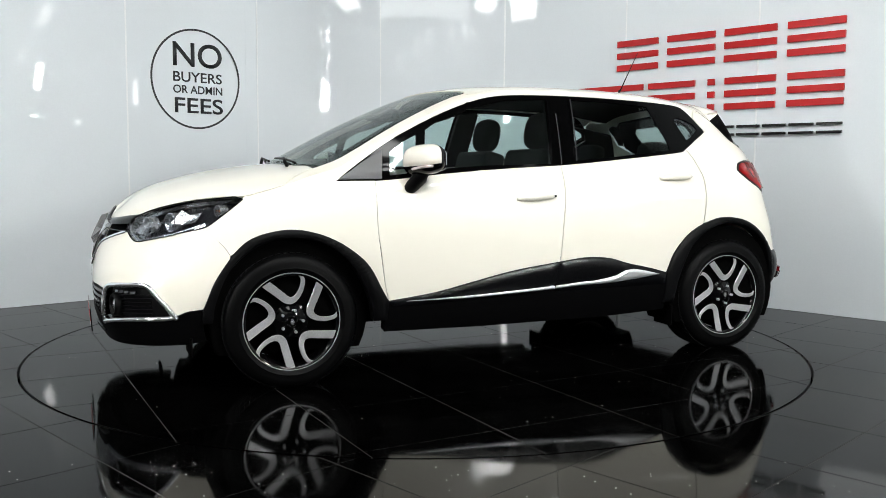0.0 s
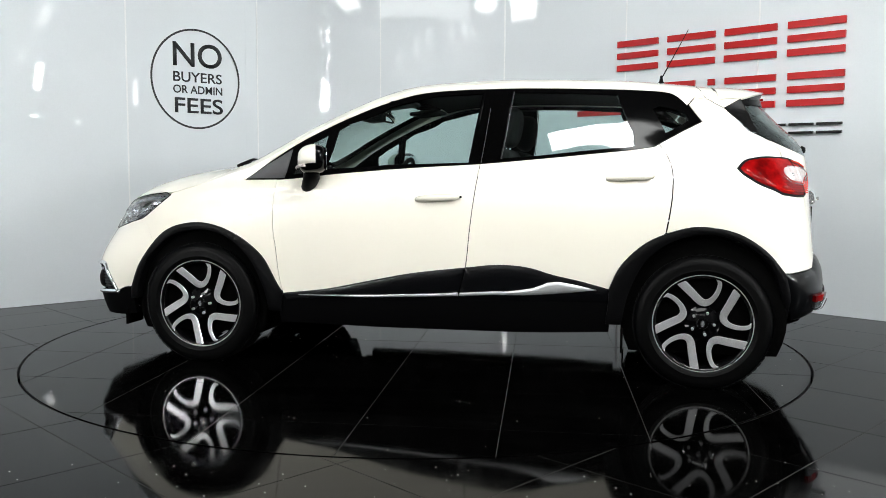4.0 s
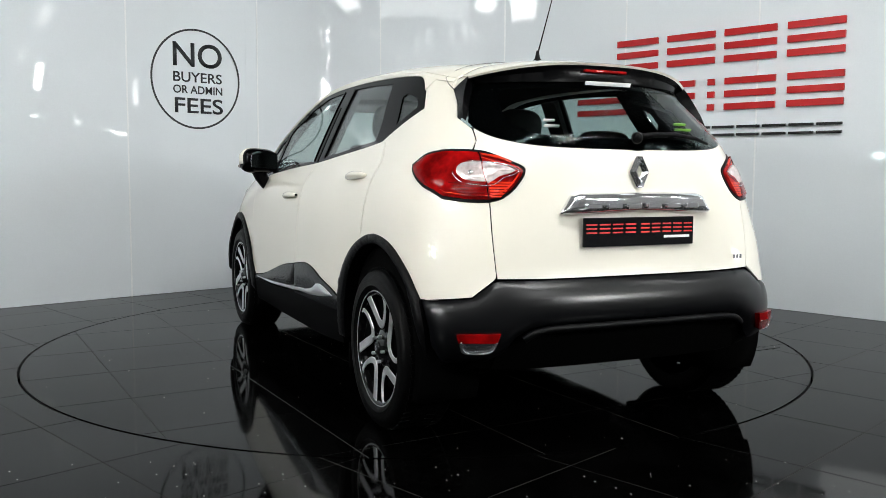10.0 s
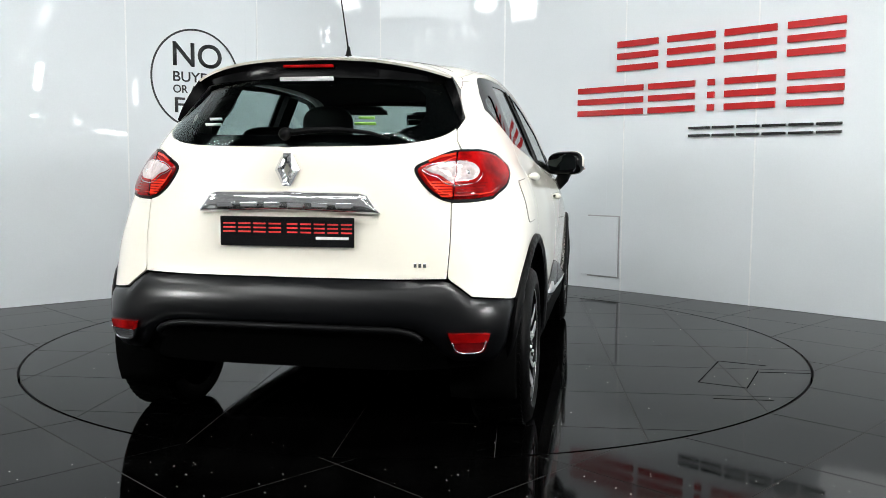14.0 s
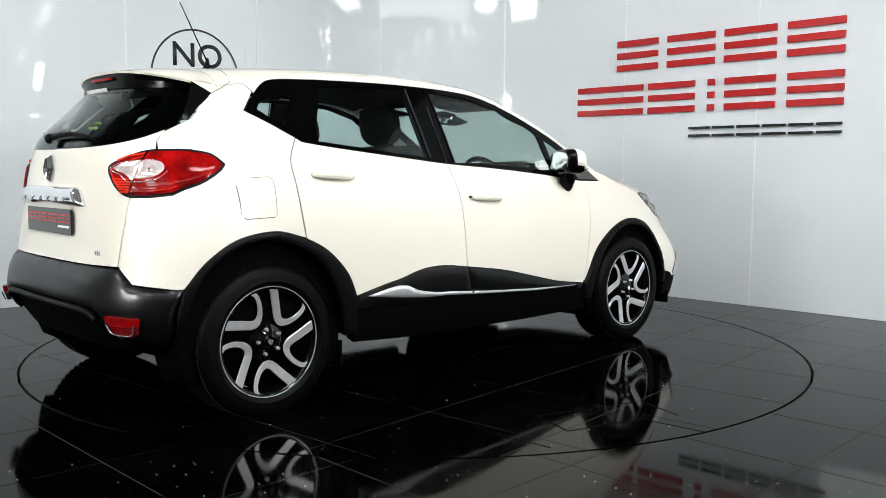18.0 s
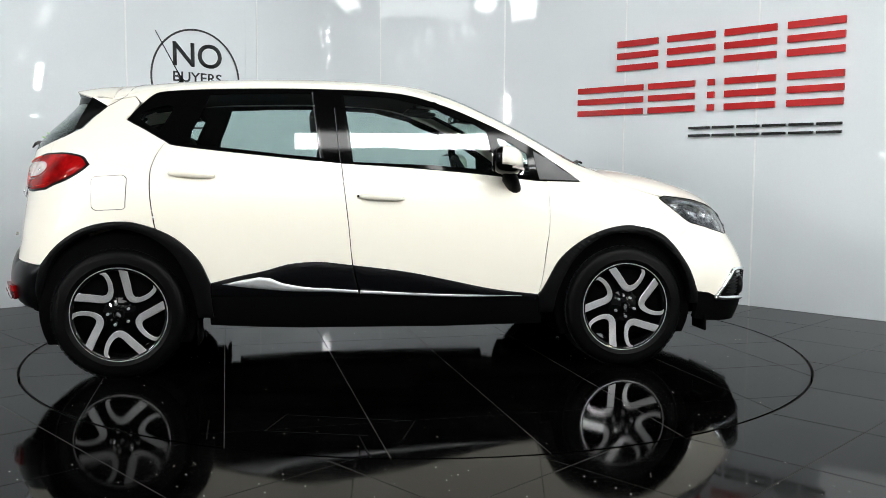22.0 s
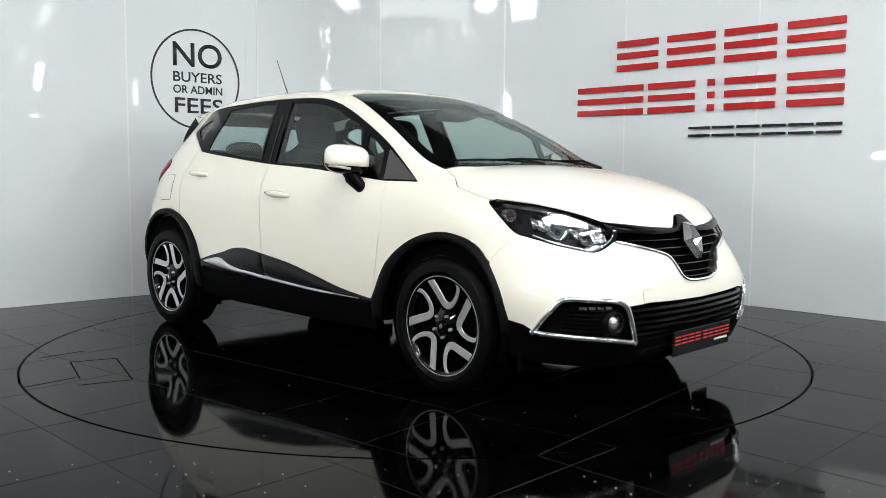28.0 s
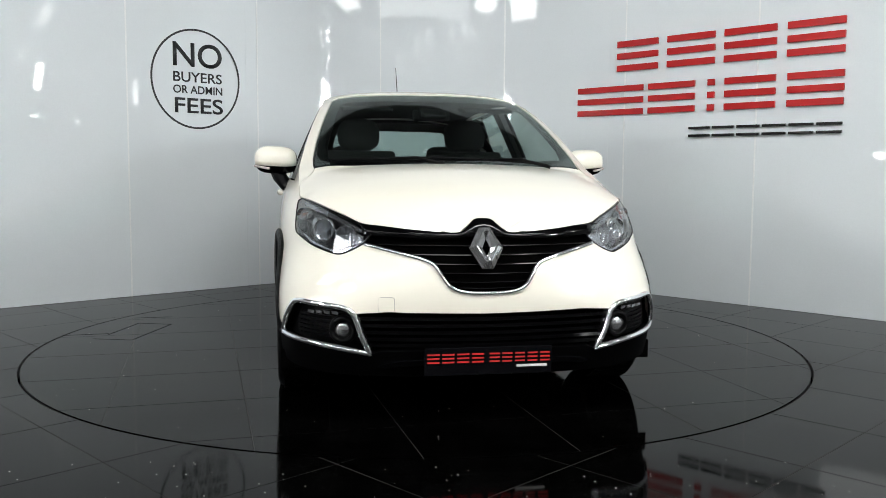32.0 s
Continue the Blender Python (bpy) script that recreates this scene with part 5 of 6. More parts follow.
for mirrored in (False, True):
    sg = -1 if mirrored else 1
    lamp = tagged(empty("tail_light"), "red wrap-round tail light with a clear insert")
    lamp.parent = car
    bm = bmesh.new()
    sheet(bm, lamp_outline, skin, th=0.03, off=0.004, step=0.015, mirror_y=mirrored)
    part("rim", bm, M_PLASTIC, lamp, "black lamp rim")
    bm = bmesh.new()
    inner = [tuple(q) for q in shrink(tidy(lamp_outline, .02), .009)]
    sheet(bm, inner, skin, th=0.012, off=0.006, step=0.013, mirror_y=mirrored, crown=0.007, cw=0.035)
    part("lens", bm, M_REDLENS, lamp, "glossy red lens")
    for outline in ([(.492, 1.036), (.52, 1.050), (.55, 1.057), (.589, 1.061), (.589, .991), (.570, .998), (.545, 1.015), (.515, 1.024), (.492, 1.036)],
                    [(.592, 1.064), (.635, 1.062), (.658, 1.048), (.668, 1.025), (.655, 1.003), (.625, .995), (.592, .994)]):
        bm = bmesh.new()
        sheet(bm, R(*smooth_line(outline)), skin, th=0.004, off=0.0142, step=0.012, mirror_y=mirrored, crown=0.002, cw=0.008)
        part("clear_insert", bm, M_LAMPWHITE, lamp, "clear ribbed insert")
    for top, foot in ((1.102, 1.064), (.990, .932)):
        bm = bmesh.new()
        sheet(bm, R((.5895, top), (.5925, top), (.5925, foot), (.5895, foot)), skin, th=0.006, off=0.0150, step=0.02, mirror_y=mirrored)
        part("split_line", bm, M_GLOSS, lamp)
    bm = bmesh.new()
    guide = [skin(*q) for q in shrink(tidy(lamp_outline, .02), .024)]
    tube(bm, [(q[0] - .0108, sg * (q[1] + .004), q[2]) for q in guide], .0030, 6, closed=True)
    part("light_guide", bm, M_REDBRIGHT, lamp, "bright red light guide inside the lens")
    for k in range(6):
        z = .938 + k * .010
        bm = bmesh.new()
        sheet(bm, R((.552 - k * .009, z), (.585, z), (.585, z + .0065), (.546 - k * .009, z + .0065)), skin, th=0.004, off=0.0145, step=0.02, mirror_y=mirrored)
        part("lens_rib", bm, M_REDBRIGHT, lamp)
    for k in range(5):
        z = .940 + k * .011
        bm = bmesh.new()
        sheet(bm, R((.600, z), (.672 + k * .006, z + .003), (.672 + k * .006, z + .007), (.600, z + .004)), skin, th=0.004, off=0.0145, step=0.02, mirror_y=mirrored)
        part("lens_rib", bm, M_REDDEEP, lamp)
    ring = [skin(*q) for q in R(*smooth_line([(.482, 1.040), (.515, 1.058), (.55, 1.066), (.60, 1.072), (.64, 1.070), (.668, 1.054), (.680, 1.026), (.664, .996), (.625, .986), (.585, .984), (.560, .992), (.535, 1.012), (.505, 1.022), (.482, 1.036)]))]
    bm = bmesh.new()
    tube(bm, [(p[0] - .0125, sg * (p[1] + .006), p[2]) for p in ring], .0022, 6, closed=True)
    part("insert_frame", bm, M_SILVER, lamp, "bright line round the clear insert")
    p = skin(uy(.632, 1.028, False), 1.028)
    bm = bmesh.new()
    lathe(bm, [(0, .020), (.008, .018), (.013, .012), (.014, .0)], axis="x", steps=16, m=Matrix.Translation((p[0], sg * p[1], p[2])) @ Matrix.Rotation(math.pi - sg * radians(20), 4, "Z"))
    part("bulb", bm, M_SILVER, lamp)
    bm = bmesh.new()
    sheet(bm, R((.500, 1.068), (.54, 1.088), (.584, 1.097), (.584, 1.089), (.54, 1.079), (.505, 1.062)), skin, th=0.004, off=0.0145, step=0.02, mirror_y=mirrored)
    part("lens_rib", bm, M_REDBRIGHT, lamp)
BUMP_TOP = [(0, .643), (.40, .643), (.575, .643), (.60, .635), (.655, .597), (.675, .581)]
whole("rear_bumper", R(*BUMP_TOP) + R((.753, .572)) + X((-1.668, .563), (-1.70, .40), (-1.72, .33)) + R((.75, .335), (.62, .345), (.57, .38), (.53, .44), (.48, .472), (.42, .482), (0, .485)), skin, M_REARBUMPER, off=-0.007, th=0.03, step=0.02, crown=0.022, cw=0.10, label="satin dark grey rear bumper")
whole("rear_lower_trim", R((0, .50), (.42, .498), (.49, .485), (.55, .45), (.60, .40), (.72, .342), (.70, .30), (.45, .285), (0, .285)), skin, M_DARK, off=-0.035, th=0.03, label="black plastic lower rear trim")
bm = bmesh.new()
half = [skin(*q) for q in R(*smooth_line([(0, .470), (.20, .470), (.38, .468), (.44, .462), (.48, .450), (.505, .432)]))]
half = [(p[0] - .006, p[1], p[2]) for p in half]
tube(bm, [(x, -y, z) for x, y, z in half[:0:-1]] + half, 0.014, 10)
part("bumper_lip", bm, M_PLASTIC, car, "black moulded lip across the rear bumper")
both("rear_fog_light", [(R((.592, .462), (.722, .458), (.716, .434), (.602, .436)), skin)], M_REDLENS, off=0.034, th=0.03, step=0.03, label="red rear fog light")
for k, mat in enumerate((M_LAMPGREY, M_REDDEEP)):
    bm = bmesh.new()
    sheet(bm, R((.603, .434), (.715, .432), (.705, .402), (.69, .392), (.632, .394), (.615, .402)), skin, th=0.03, off=0.032, step=0.03, mirror_y=k == 1)
    part("reversing_light", bm, mat, car, "clear reversing light low in the bumper" if k == 0 else "dark red lamp low in the bumper")
    bm = bmesh.new()
    edge = [skin(*q) for q in R(*smooth_line([(.604, .432), (.613, .404), (.632, .391), (.66, .389), (.69, .390), (.706, .402), (.716, .432)]))]
    tube(bm, [(q[0] - .040, (1, -1)[k] * (q[1] + .014), q[2]) for q in edge], .0028, 6)
    part("lamp_surround", bm, M_SILVER, car, "bright lower edge of the bumper lamp")
strip_o = R((0, .960), (.27, .958), (.30, .948), (.345, .880), (.31, .877), (0, .890))
whole("tail_chrome_strip", strip_o, skin, M_CHROME, off=0.012, th=0.02, step=0.010, crown=0.026, cw=0.030, label="chrome strip above the rear plate")
for k in range(6):
    bm = bmesh.new()
    add_box(bm, (-1.911, .225 - k * .09, .909), (.006, .060, .018), .003)
    part("strip_bar", bm, M_CHROME, car, smooth=False)
badge(-1.872, 1.036, .093, .119, .018, 4, -1)
plate(-1.881, -.256, .256, .758, .866, 0, -1)
for k in range(3):
    bm = bmesh.new()
    add_box(bm, (-1.874, -.478 - k * .017, .70), (.004, .011, .016), .0015)
    part("model_mark_bar", bm, M_CHROME, car, smooth=False)
# rear wiper
wiper = tagged(empty("rear_wiper"), "black rear wiper on the window")
wiper.parent = car
bm = bmesh.new()
lathe(bm, [(0, .024), (.014, .022), (.021, .012), (.024, 0)], axis="x", steps=20, m=Matrix.Translation((-1.86, 0.01, 1.165)) @ Matrix.Rotation(math.pi, 4, "Z"))
part("pivot", bm, M_PLASTIC, wiper)
bm = bmesh.new()
pts = [(skin(uy(abs(y), z, False), z)[0] - .022, y, z) for y, z in ((.01, 1.168), (-.08, 1.178), (-.18, 1.182), (-.30, 1.170), (-.37, 1.150))]
tube(bm, pts, [.014, .013, .011, .008, .005], 6)
part("arm", bm, M_PLASTIC, wiper)
for y0, mat, w in ((.33, M_WHITEPRINT, .065), (-.27, M_GREENPRINT, .08)):
    bm = bmesh.new()
    for k in range(2):
        z = 1.205 + k * .022
        p = skin(uy(abs(y0), z, False), z)
        add_box(bm, (p[0] + .002, y0, z), (.003, w * (1 - .25 * k), .010), m=Matrix.Rotation(radians(-35), 4, "Y"))
    part("window_sticker", bm, mat, car, "small printed sticker in the rear window", smooth=False)

# ---- aerial, handles, fuel flap, mirrors, wipers ----
aerial = tagged(empty("aerial"), "thin black roof aerial")
aerial.parent = car
bm = bmesh.new()
lathe(bm, [(0, .055), (.006, .052), (.012, .02), (.028, .0), (.03, -.02)], axis="z", steps=20, m=Matrix.Translation((-1.105, 0, 1.530)))
part("base", bm, M_PLASTIC, aerial)
bm = bmesh.new()
tube(bm, [(-1.108, 0, 1.57), (-1.175, 0, 1.70), (-1.245, 0, 1.835)], [.004, .003, .0022], 6)
part("rod", bm, M_PLASTIC, aerial)
for x0, x1, z in ((.108, -.118, .895), (-.835, -1.06, 1.005)):
    for sg in (1, -1):
        h = tagged(empty("door_handle"), "cream white pull door handle")
        h.parent = car
        bm = bmesh.new()
        pts = []
        for k in range(13):
            t = k / 12
            x = x0 + (x1 - x0) * t
            zz = z + .012 * t + .004 * math.sin(math.pi * t)
            y = float(width_at(x, zz)) + .002 + .017 * math.sin(math.pi * t) ** .6
            pts.append((x, sg * y, zz))
        tube(bm, pts, [.008 + .012 * math.sin(math.pi * k / 12) ** .5 for k in range(13)], 10, flat=.95)
        part("grip", bm, M_PAINT, h)
        if z < .95:
            bm = bmesh.new()
            lathe(bm, [(0, .0075), (.005, .007), (.006, .004), (.006, -.004)], axis="y", steps=12, m=Matrix.Translation((x1 - .006, sg * (float(width_at(x1, z)) + .004), z + .014)) @ Matrix.Diagonal((1, sg, 1, 1)))
            part("lock", bm, M_PLASTIC, h, "small dark lock")
flap = [( -1.422, .992), (-1.432, 1.004), (-1.445, 1.008), (-1.575, 1.000), (-1.590, .99), (-1.594, .975), (-1.588, .85), (-1.578, .838), (-1.565, .833), (-1.44, .838), (-1.425, .85)]
flap = [(x + .165, z) for x, z in flap]
bm = bmesh.new()
sheet(bm, X(*flap), skin, th=0.003, off=0.0012, step=0.03, mirror_y=True)
part("fuel_flap_seal", bm, M_FLAPGREY, car, "dark line round the fuel flap")
bm = bmesh.new()
sheet(bm, X(*flap), skin, th=0.003, gap=0.003, off=0.0030, step=0.03, mirror_y=True)
part("fuel_flap", bm, M_PAINT, car, "cream white fuel flap")
for sg in (1, -1):
    mir = tagged(empty("door_mirror"), "cream white door mirror on a black foot")
    mir.parent = car
    c = Matrix.Translation(((.642, sg * .884, 1.092))) @ Matrix.Rotation(sg * radians(20), 4, "Z")

    def shell(bm, inset, x_lo, z_lo):
        bmesh.ops.create_uvsphere(bm, u_segments=28, v_segments=18, radius=1.0)
        for v in bm.verts:
            p = v.co.copy()
            q = Vector((math.copysign(abs(p.x) ** .8, p.x), math.copysign(abs(p.y) ** .62, p.y), math.copysign(abs(p.z) ** .66, p.z)))
            q = Vector((q.x * (.080 - inset), q.y * (.116 - inset), max(z_lo, q.z * (.076 - inset))))
            if q.x < x_lo:
                q.x = x_lo
            q.z += .10 * (q.y * sg + .1) * .5 - .004
            q.z -= max(0, q.x) * .12
            v.co = c @ q
        bmesh.ops.recalc_face_normals(bm, faces=bm.faces)
    bm = bmesh.new()
    shell(bm, 0, -.012, -.024)
    part("cap", bm, M_PAINT, mir, "cream white mirror cap")
    bm = bmesh.new()
    shell(bm, .002, -.062, -1)
    part("housing", bm, M_GLOSS, mir, "black mirror housing")
    bm = bmesh.new()
    prism(bm, [(math.copysign(abs(math.cos(a)) ** .5, math.cos(a)) * .092, math.copysign(abs(math.sin(a)) ** .5, math.sin(a)) * .056) for a in [2 * math.pi * k / 32 for k in range(32)]], .003,
          c @ Matrix.Translation((-.064, 0, .0)) @ Matrix.Rotation(radians(-90), 4, "Y") @ Matrix.Rotation(radians(-90), 4, "Z"))
    part("mirror_glass", bm, M_MIRROR, mir, "mirror glass", smooth=False)
    bm = bmesh.new()
    tube(bm, [tuple(c @ Vector((.035 + .050 * math.cos(a), sg * (.03 + .076 * math.sin(a)), -.043 + .012 * math.sin(a)))) for a in np.linspace(-.3, 1.5, 9)], [.007] * 9, 8)
    part("side_repeater", bm, M_LAMPWHITE, mir, "clear side repeater strip")
    bm = bmesh.new()
    foot = [(.65, sg * .885, 1.055), (.66, sg * .865, 1.00), (.69, sg * .83, .955), (.70, sg * .80, .93)]
    tube(bm, foot, [.050, .044, .038, .038], 12, flat=.85)
    part("foot", bm, M_PLASTIC, mir, "black plastic mirror foot")
for y0, y1, x0, x1 in ((.50, -.12, 1.195, 1.165), (-.05, -.60, 1.215, 1.125)):
    wp = tagged(empty("windscreen_wiper"), "black windscreen wiper at rest")
    wp.parent = car
    bm = bmesh.new()
    pts = []
    for k in range(9):
        t = k / 8
        y, x = y0 + (y1 - y0) * t, x0 + (x1 - x0) * t
        v = y / float(y_edge(x)) * V_K
        p = crown_map(x, v)
        pts.append((p[0], p[1], p[2] + .010))
    tube(bm, pts, .006, 6)
    part("blade", bm, M_PLASTIC, wp)
    bm = bmesh.new()
    tube(bm, [(pts[0][0] + .045, pts[0][1], pts[0][2] - .012), (pts[2][0] + .035, pts[2][1], pts[2][2] + .012), pts[4]], [.010, .008, .006], 6)
    part("arm", bm, M_PLASTIC, wp)

# ---- underside and wheel wells ----
bm = bmesh.new()
sec = [(-1.84, .40), (-1.78, .31), (-1.68, .27), (-.85, .25), (.85, .245), (1.75, .24), (2.02, .25), (2.08, .32), (2.05, .50), (1.0, .62), (-1.0, .62), (-1.82, .60)]
for sgy in (.58,):
    prism(bm, sec, 1.16, Matrix.Translation((0, .58, 0)) @ Matrix.Rotation(radians(90), 4, "X"))
part("underbody", bm, M_DARK, car, "black underbody", smooth=False)
bm = bmesh.new()
add_box(bm, (0, 0, .40), (1.66, 1.56, .26), .03)
part("floor_pan", bm, M_DARK, car)
for x in (1.303, -1.303):
    for sg in (1, -1):
        bm = bmesh.new()
        prof = [(.37, .0), (.385, .005), (.385, .25), (.0, .25), (.0, .245), (.37, .24)]
        lathe(bm, prof, axis="y", steps=40, m=Matrix.Translation((x, sg * .82, .345)) @ Matrix.Diagonal((1, -sg, 1, 1)))
        for v in list(bm.verts):
            if v.co.z < .17:
                v.co.z = .17
        part("wheel_well", bm, M_DARK, car, "black wheel well liner")
for sg in (1, -1):
    for x, z, h in ((1.765, .222, .085), (-.925, .215, .12)):
        bm = bmesh.new()
        add_box(bm, (x, sg * .76, z), (.012, .16, h), .004)
        part("mud_flap", bm, M_DARK, car, "small black mud flap")

# ---- cabin ----
for sg, m in ((1, False), (-1, True)):
    bm = bmesh.new()
    sheet(bm, X((.80, .97), (.3, 1.01), (-.2, 1.04), (-.95, 1.12), (-1.05, 1.10), (-1.08, .84), (-.84, .62), (.80, .50)), skin, th=0.03, off=-0.05, step=0.12, mirror_y=m)
    part("door_lining", bm, M_TRIM, car, "charcoal inner door lining")
    bm = bmesh.new()
    sheet(bm, X((-1.08, 1.40), (-1.42, 1.34), (-1.52, 1.10), (-1.6, .84), (-1.10, .84), (-1.05, 1.12), (-1.10, 1.198), (-1.19, 1.248), (-1.24, 1.292), (-1.215, 1.345), (-1.14, 1.372), (-1.07, 1.378)), skin, th=0.02, off=-0.045, step=0.12, mirror_y=m)
    part("side_lining", bm, M_TRIM, car, "charcoal boot side lining")
    bm = bmesh.new()
    sheet(bm, X((-.155, 1.08), (-.20, 1.45), (-.34, 1.45), (-.30, 1.09)), skin, th=0.03, off=-0.02, step=0.12, mirror_y=m)
    part("pillar_lining", bm, M_TRIM, car)
whole("headliner", T((.33, 0), (.29, .6), (.25, .93), (-1.34, .93), (-1.38, 0)), crown_map, M_LINER, off=-0.03, th=0.012, step=0.1, label="grey headliner")
bm = bmesh.new()
prism(bm, [(.62, .55), (.66, .93), (.74, 1.022), (.95, 1.046), (1.14, 1.032), (1.2, .9), (1.1, .55)], 1.42, Matrix.Translation((0, .71, 0)) @ Matrix.Rotation(radians(90), 4, "X"))
bmesh.ops.bevel(bm, geom=bm.edges[:], offset=.02, segments=2, affect="EDGES")
part("dashboard", bm, M_TRIM, car, "charcoal dashboard")
bm = bmesh.new()
wheel_m = Matrix.Translation((.52, -.36, .95)) @ Matrix.Rotation(radians(-25), 4, "Y")
tube(bm, [tuple(wheel_m @ Vector((0, .18 * math.cos(a), .18 * math.sin(a)))) for a in np.linspace(0, 2 * math.pi, 29)[:-1]], .015, 8, closed=True)
tube(bm, [tuple(wheel_m @ Vector((0, -.18, 0))), tuple(wheel_m @ Vector((.01, 0, -.01))), tuple(wheel_m @ Vector((0, .18, 0)))], .018, 8)
tube(bm, [tuple(wheel_m @ Vector((0, 0, 0))), tuple(wheel_m @ Vector((.18, 0, 0)))], .04, 10)
part("steering_wheel", bm, M_TRIM, car, "black steering wheel")


def round_block(bm, c, s, tilt=0.0, power=.72):
    """A soft, rounded cushion."""
    bmesh.ops.create_uvsphere(bm, u_segments=24, v_segments=14, radius=1.0)
    m = Matrix.Translation(c) @ Matrix.Rotation(radians(tilt), 4, "Y")
    for v in bm.verts:
        v.co = m @ Vector([math.copysign(abs(v.co[k]) ** power, v.co[k]) * s[k] / 2 for k in range(3)])


def seat_block(bm, c, s, tilt=0.0, bev=.04):
    add_box(bm, c, s, bev, Matrix.Rotation(radians(tilt), 4, "Y"), 3)


for y in (.36, -.36):
    st = tagged(empty("front_seat"), "dark fabric front seat with a headrest")
    st.parent = car
    for nm, c, s, t in (("cushion", (.12, y, .62), (.52, .50, .16), -6), ("backrest", (-.20, y, .88), (.14, .48, .58), -14), ("headrest", (-.305, y, 1.275), (.12, .28, .22), -10)):
        bm = bmesh.new()
        (round_block if nm == "headrest" else seat_block)(bm, c, s, t)
        part(nm, bm, M_SEAT, st)
    bm = bmesh.new()
    for k in (-.06, .06):
        tube(bm, [(-.275, y + k, 1.14), (-.30, y + k, 1.24)], .007, 6)
    part("headrest_post", bm, M_CHROME, st)
bench = tagged(empty("rear_bench"), "dark fabric rear bench seat with headrests")
bench.parent = car
for nm, c, s, t in (("cushion", (-.72, 0, .62), (.48, 1.22, .16), -6), ("backrest", (-1.03, 0, .86), (.14, 1.22, .52), -16)):
    bm = bmesh.new()
    seat_block(bm, c, s, t, .05)
    part(nm, bm, M_SEAT, bench)
for y in (.36, -.36):
    bm = bmesh.new()
    round_block(bm, (-1.12, y, 1.15), (.10, .27, .16), -10, .55)
    part("headrest", bm, M_SEAT, bench)
bm = bmesh.new()
sheet(bm, [(-1.14, -.62), (-1.14, .62), (-1.62, .56), (-1.62, -.56)], lambda a, b: np.stack([a, b, 1.02 + 0 * a], -1), th=.015, step=.2, centre=(0, 0, 0))
part("parcel_shelf", bm, M_SEAT, car, "charcoal parcel shelf")
bm = bmesh.new()
add_box(bm, (.50, 0, 1.36), (.03, .22, .065), .014)
tube(bm, [(.50, 0, 1.37), (.51, 0, 1.40)], .012, 8)
add_box(bm, (.512, 0, 1.382), (.04, .05, .04), .01)
part("rear_view_mirror", bm, M_TRIM, car, "black interior mirror")
bm = bmesh.new()
add_box(bm, (.482, 0, 1.36), (.003, .20, .05), .001)
part("rear_view_mirror_glass", bm, M_MIRROR, car)
bm = bmesh.new()
outline = [(.665, 1.343), (.60, 1.325), (.53, 1.335), (.515, 1.375), (.495, 1.408), (.55, 1.387), (.61, 1.362)]
rings = [[bm.verts.new((x, y, 1.365 + (z - 1.365) * k)) for x, z in outline] for y, k in ((-.07, .75), (-.045, 1), (.045, 1), (.07, .75))]
for a, b in zip(rings, rings[1:]):
    for k in range(len(outline)):
        bm.faces.new((a[k - 1], a[k], b[k], b[k - 1]))
bm.faces.new(rings[0])
bm.faces.new(rings[-1])
bmesh.ops.recalc_face_normals(bm, faces=bm.faces)
part("sensor_housing", bm, M_TRIM, car, "black sensor housing at the windscreen")
for y in (.36, -.36):
    bm = bmesh.new()
    add_box(bm, (.33, y, 1.405), (.18, .30, .022), .009, Matrix.Rotation(radians(7), 4, "Y"))
    part("sun_visor", bm, M_TRIM, car, "dark folded sun visor")

# ---- wheels ----
TYRE_R, RIM_R = .327, .235


def wheel_meshes():
    made = {}
    bm = bmesh.new()
    prof = [(.231, .0), (.240, .010), (.250, .0135), (.256, .0170), (.261, .0152), (.280, .017), (.305, .010), (.318, -.005), (.324, -.022), (.327, -.05), (.327, -.155), (.324, -.18), (.317, -.20), (.305, -.215), (.27, -.22), (.24, -.215), (.231, -.20)]
    lathe(bm, prof, axis="y", steps=72, closed=True)
    made["tyre"] = (bm, M_TYRE)
    bm = bmesh.new()
    lathe(bm, [(.235, .003), (.231, .006), (.223, .004), (.215, -.006), (.205, -.05), (.198, -.19), (.208, -.20), (.235, -.20)], axis="y", steps=64, closed=True)
    made["rim"] = (bm, M_RIMBLACK)
    bm = bmesh.new()
    lathe(bm, [(.2360, .0035), (.2345, .0070), (.2310, .0066), (.2300, .003)], axis="y", steps=64, closed=True)
    made["rim_lip"] = (bm, M_ALLOY)
    # near-black disc added to stand for the shade behind the spokes
    bm = bmesh.new()
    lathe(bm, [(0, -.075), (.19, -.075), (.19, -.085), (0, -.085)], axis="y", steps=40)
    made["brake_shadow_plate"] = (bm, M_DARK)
    bm = bmesh.new()
    lathe(bm, [(.05, -.045), (.13, -.045), (.13, -.07), (.05, -.07)], axis="y", steps=40, closed=True)
    made["brake_disc"] = (bm, M_RIMBLACK)
    bm = bmesh.new()
    lathe(bm, [(0, .0), (.030, -.002), (.06, -.014), (.085, -.026), (.088, -.06), (0, -.06)], axis="y", steps=40)
    made["hub"] = (bm, M_RIMBLACK)
    bm = bmesh.new()
    lathe(bm, [(0, .006), (.024, .005), (.028, .001), (.028, -.01)], axis="y", steps=24)
    made["centre_cap"] = (bm, M_RIMBLACK)
    return made


def pol(r, a):
    """Seen from outside: a runs anticlockwise from the right."""
    return (-r * math.cos(radians(a)), r * math.sin(radians(a)))


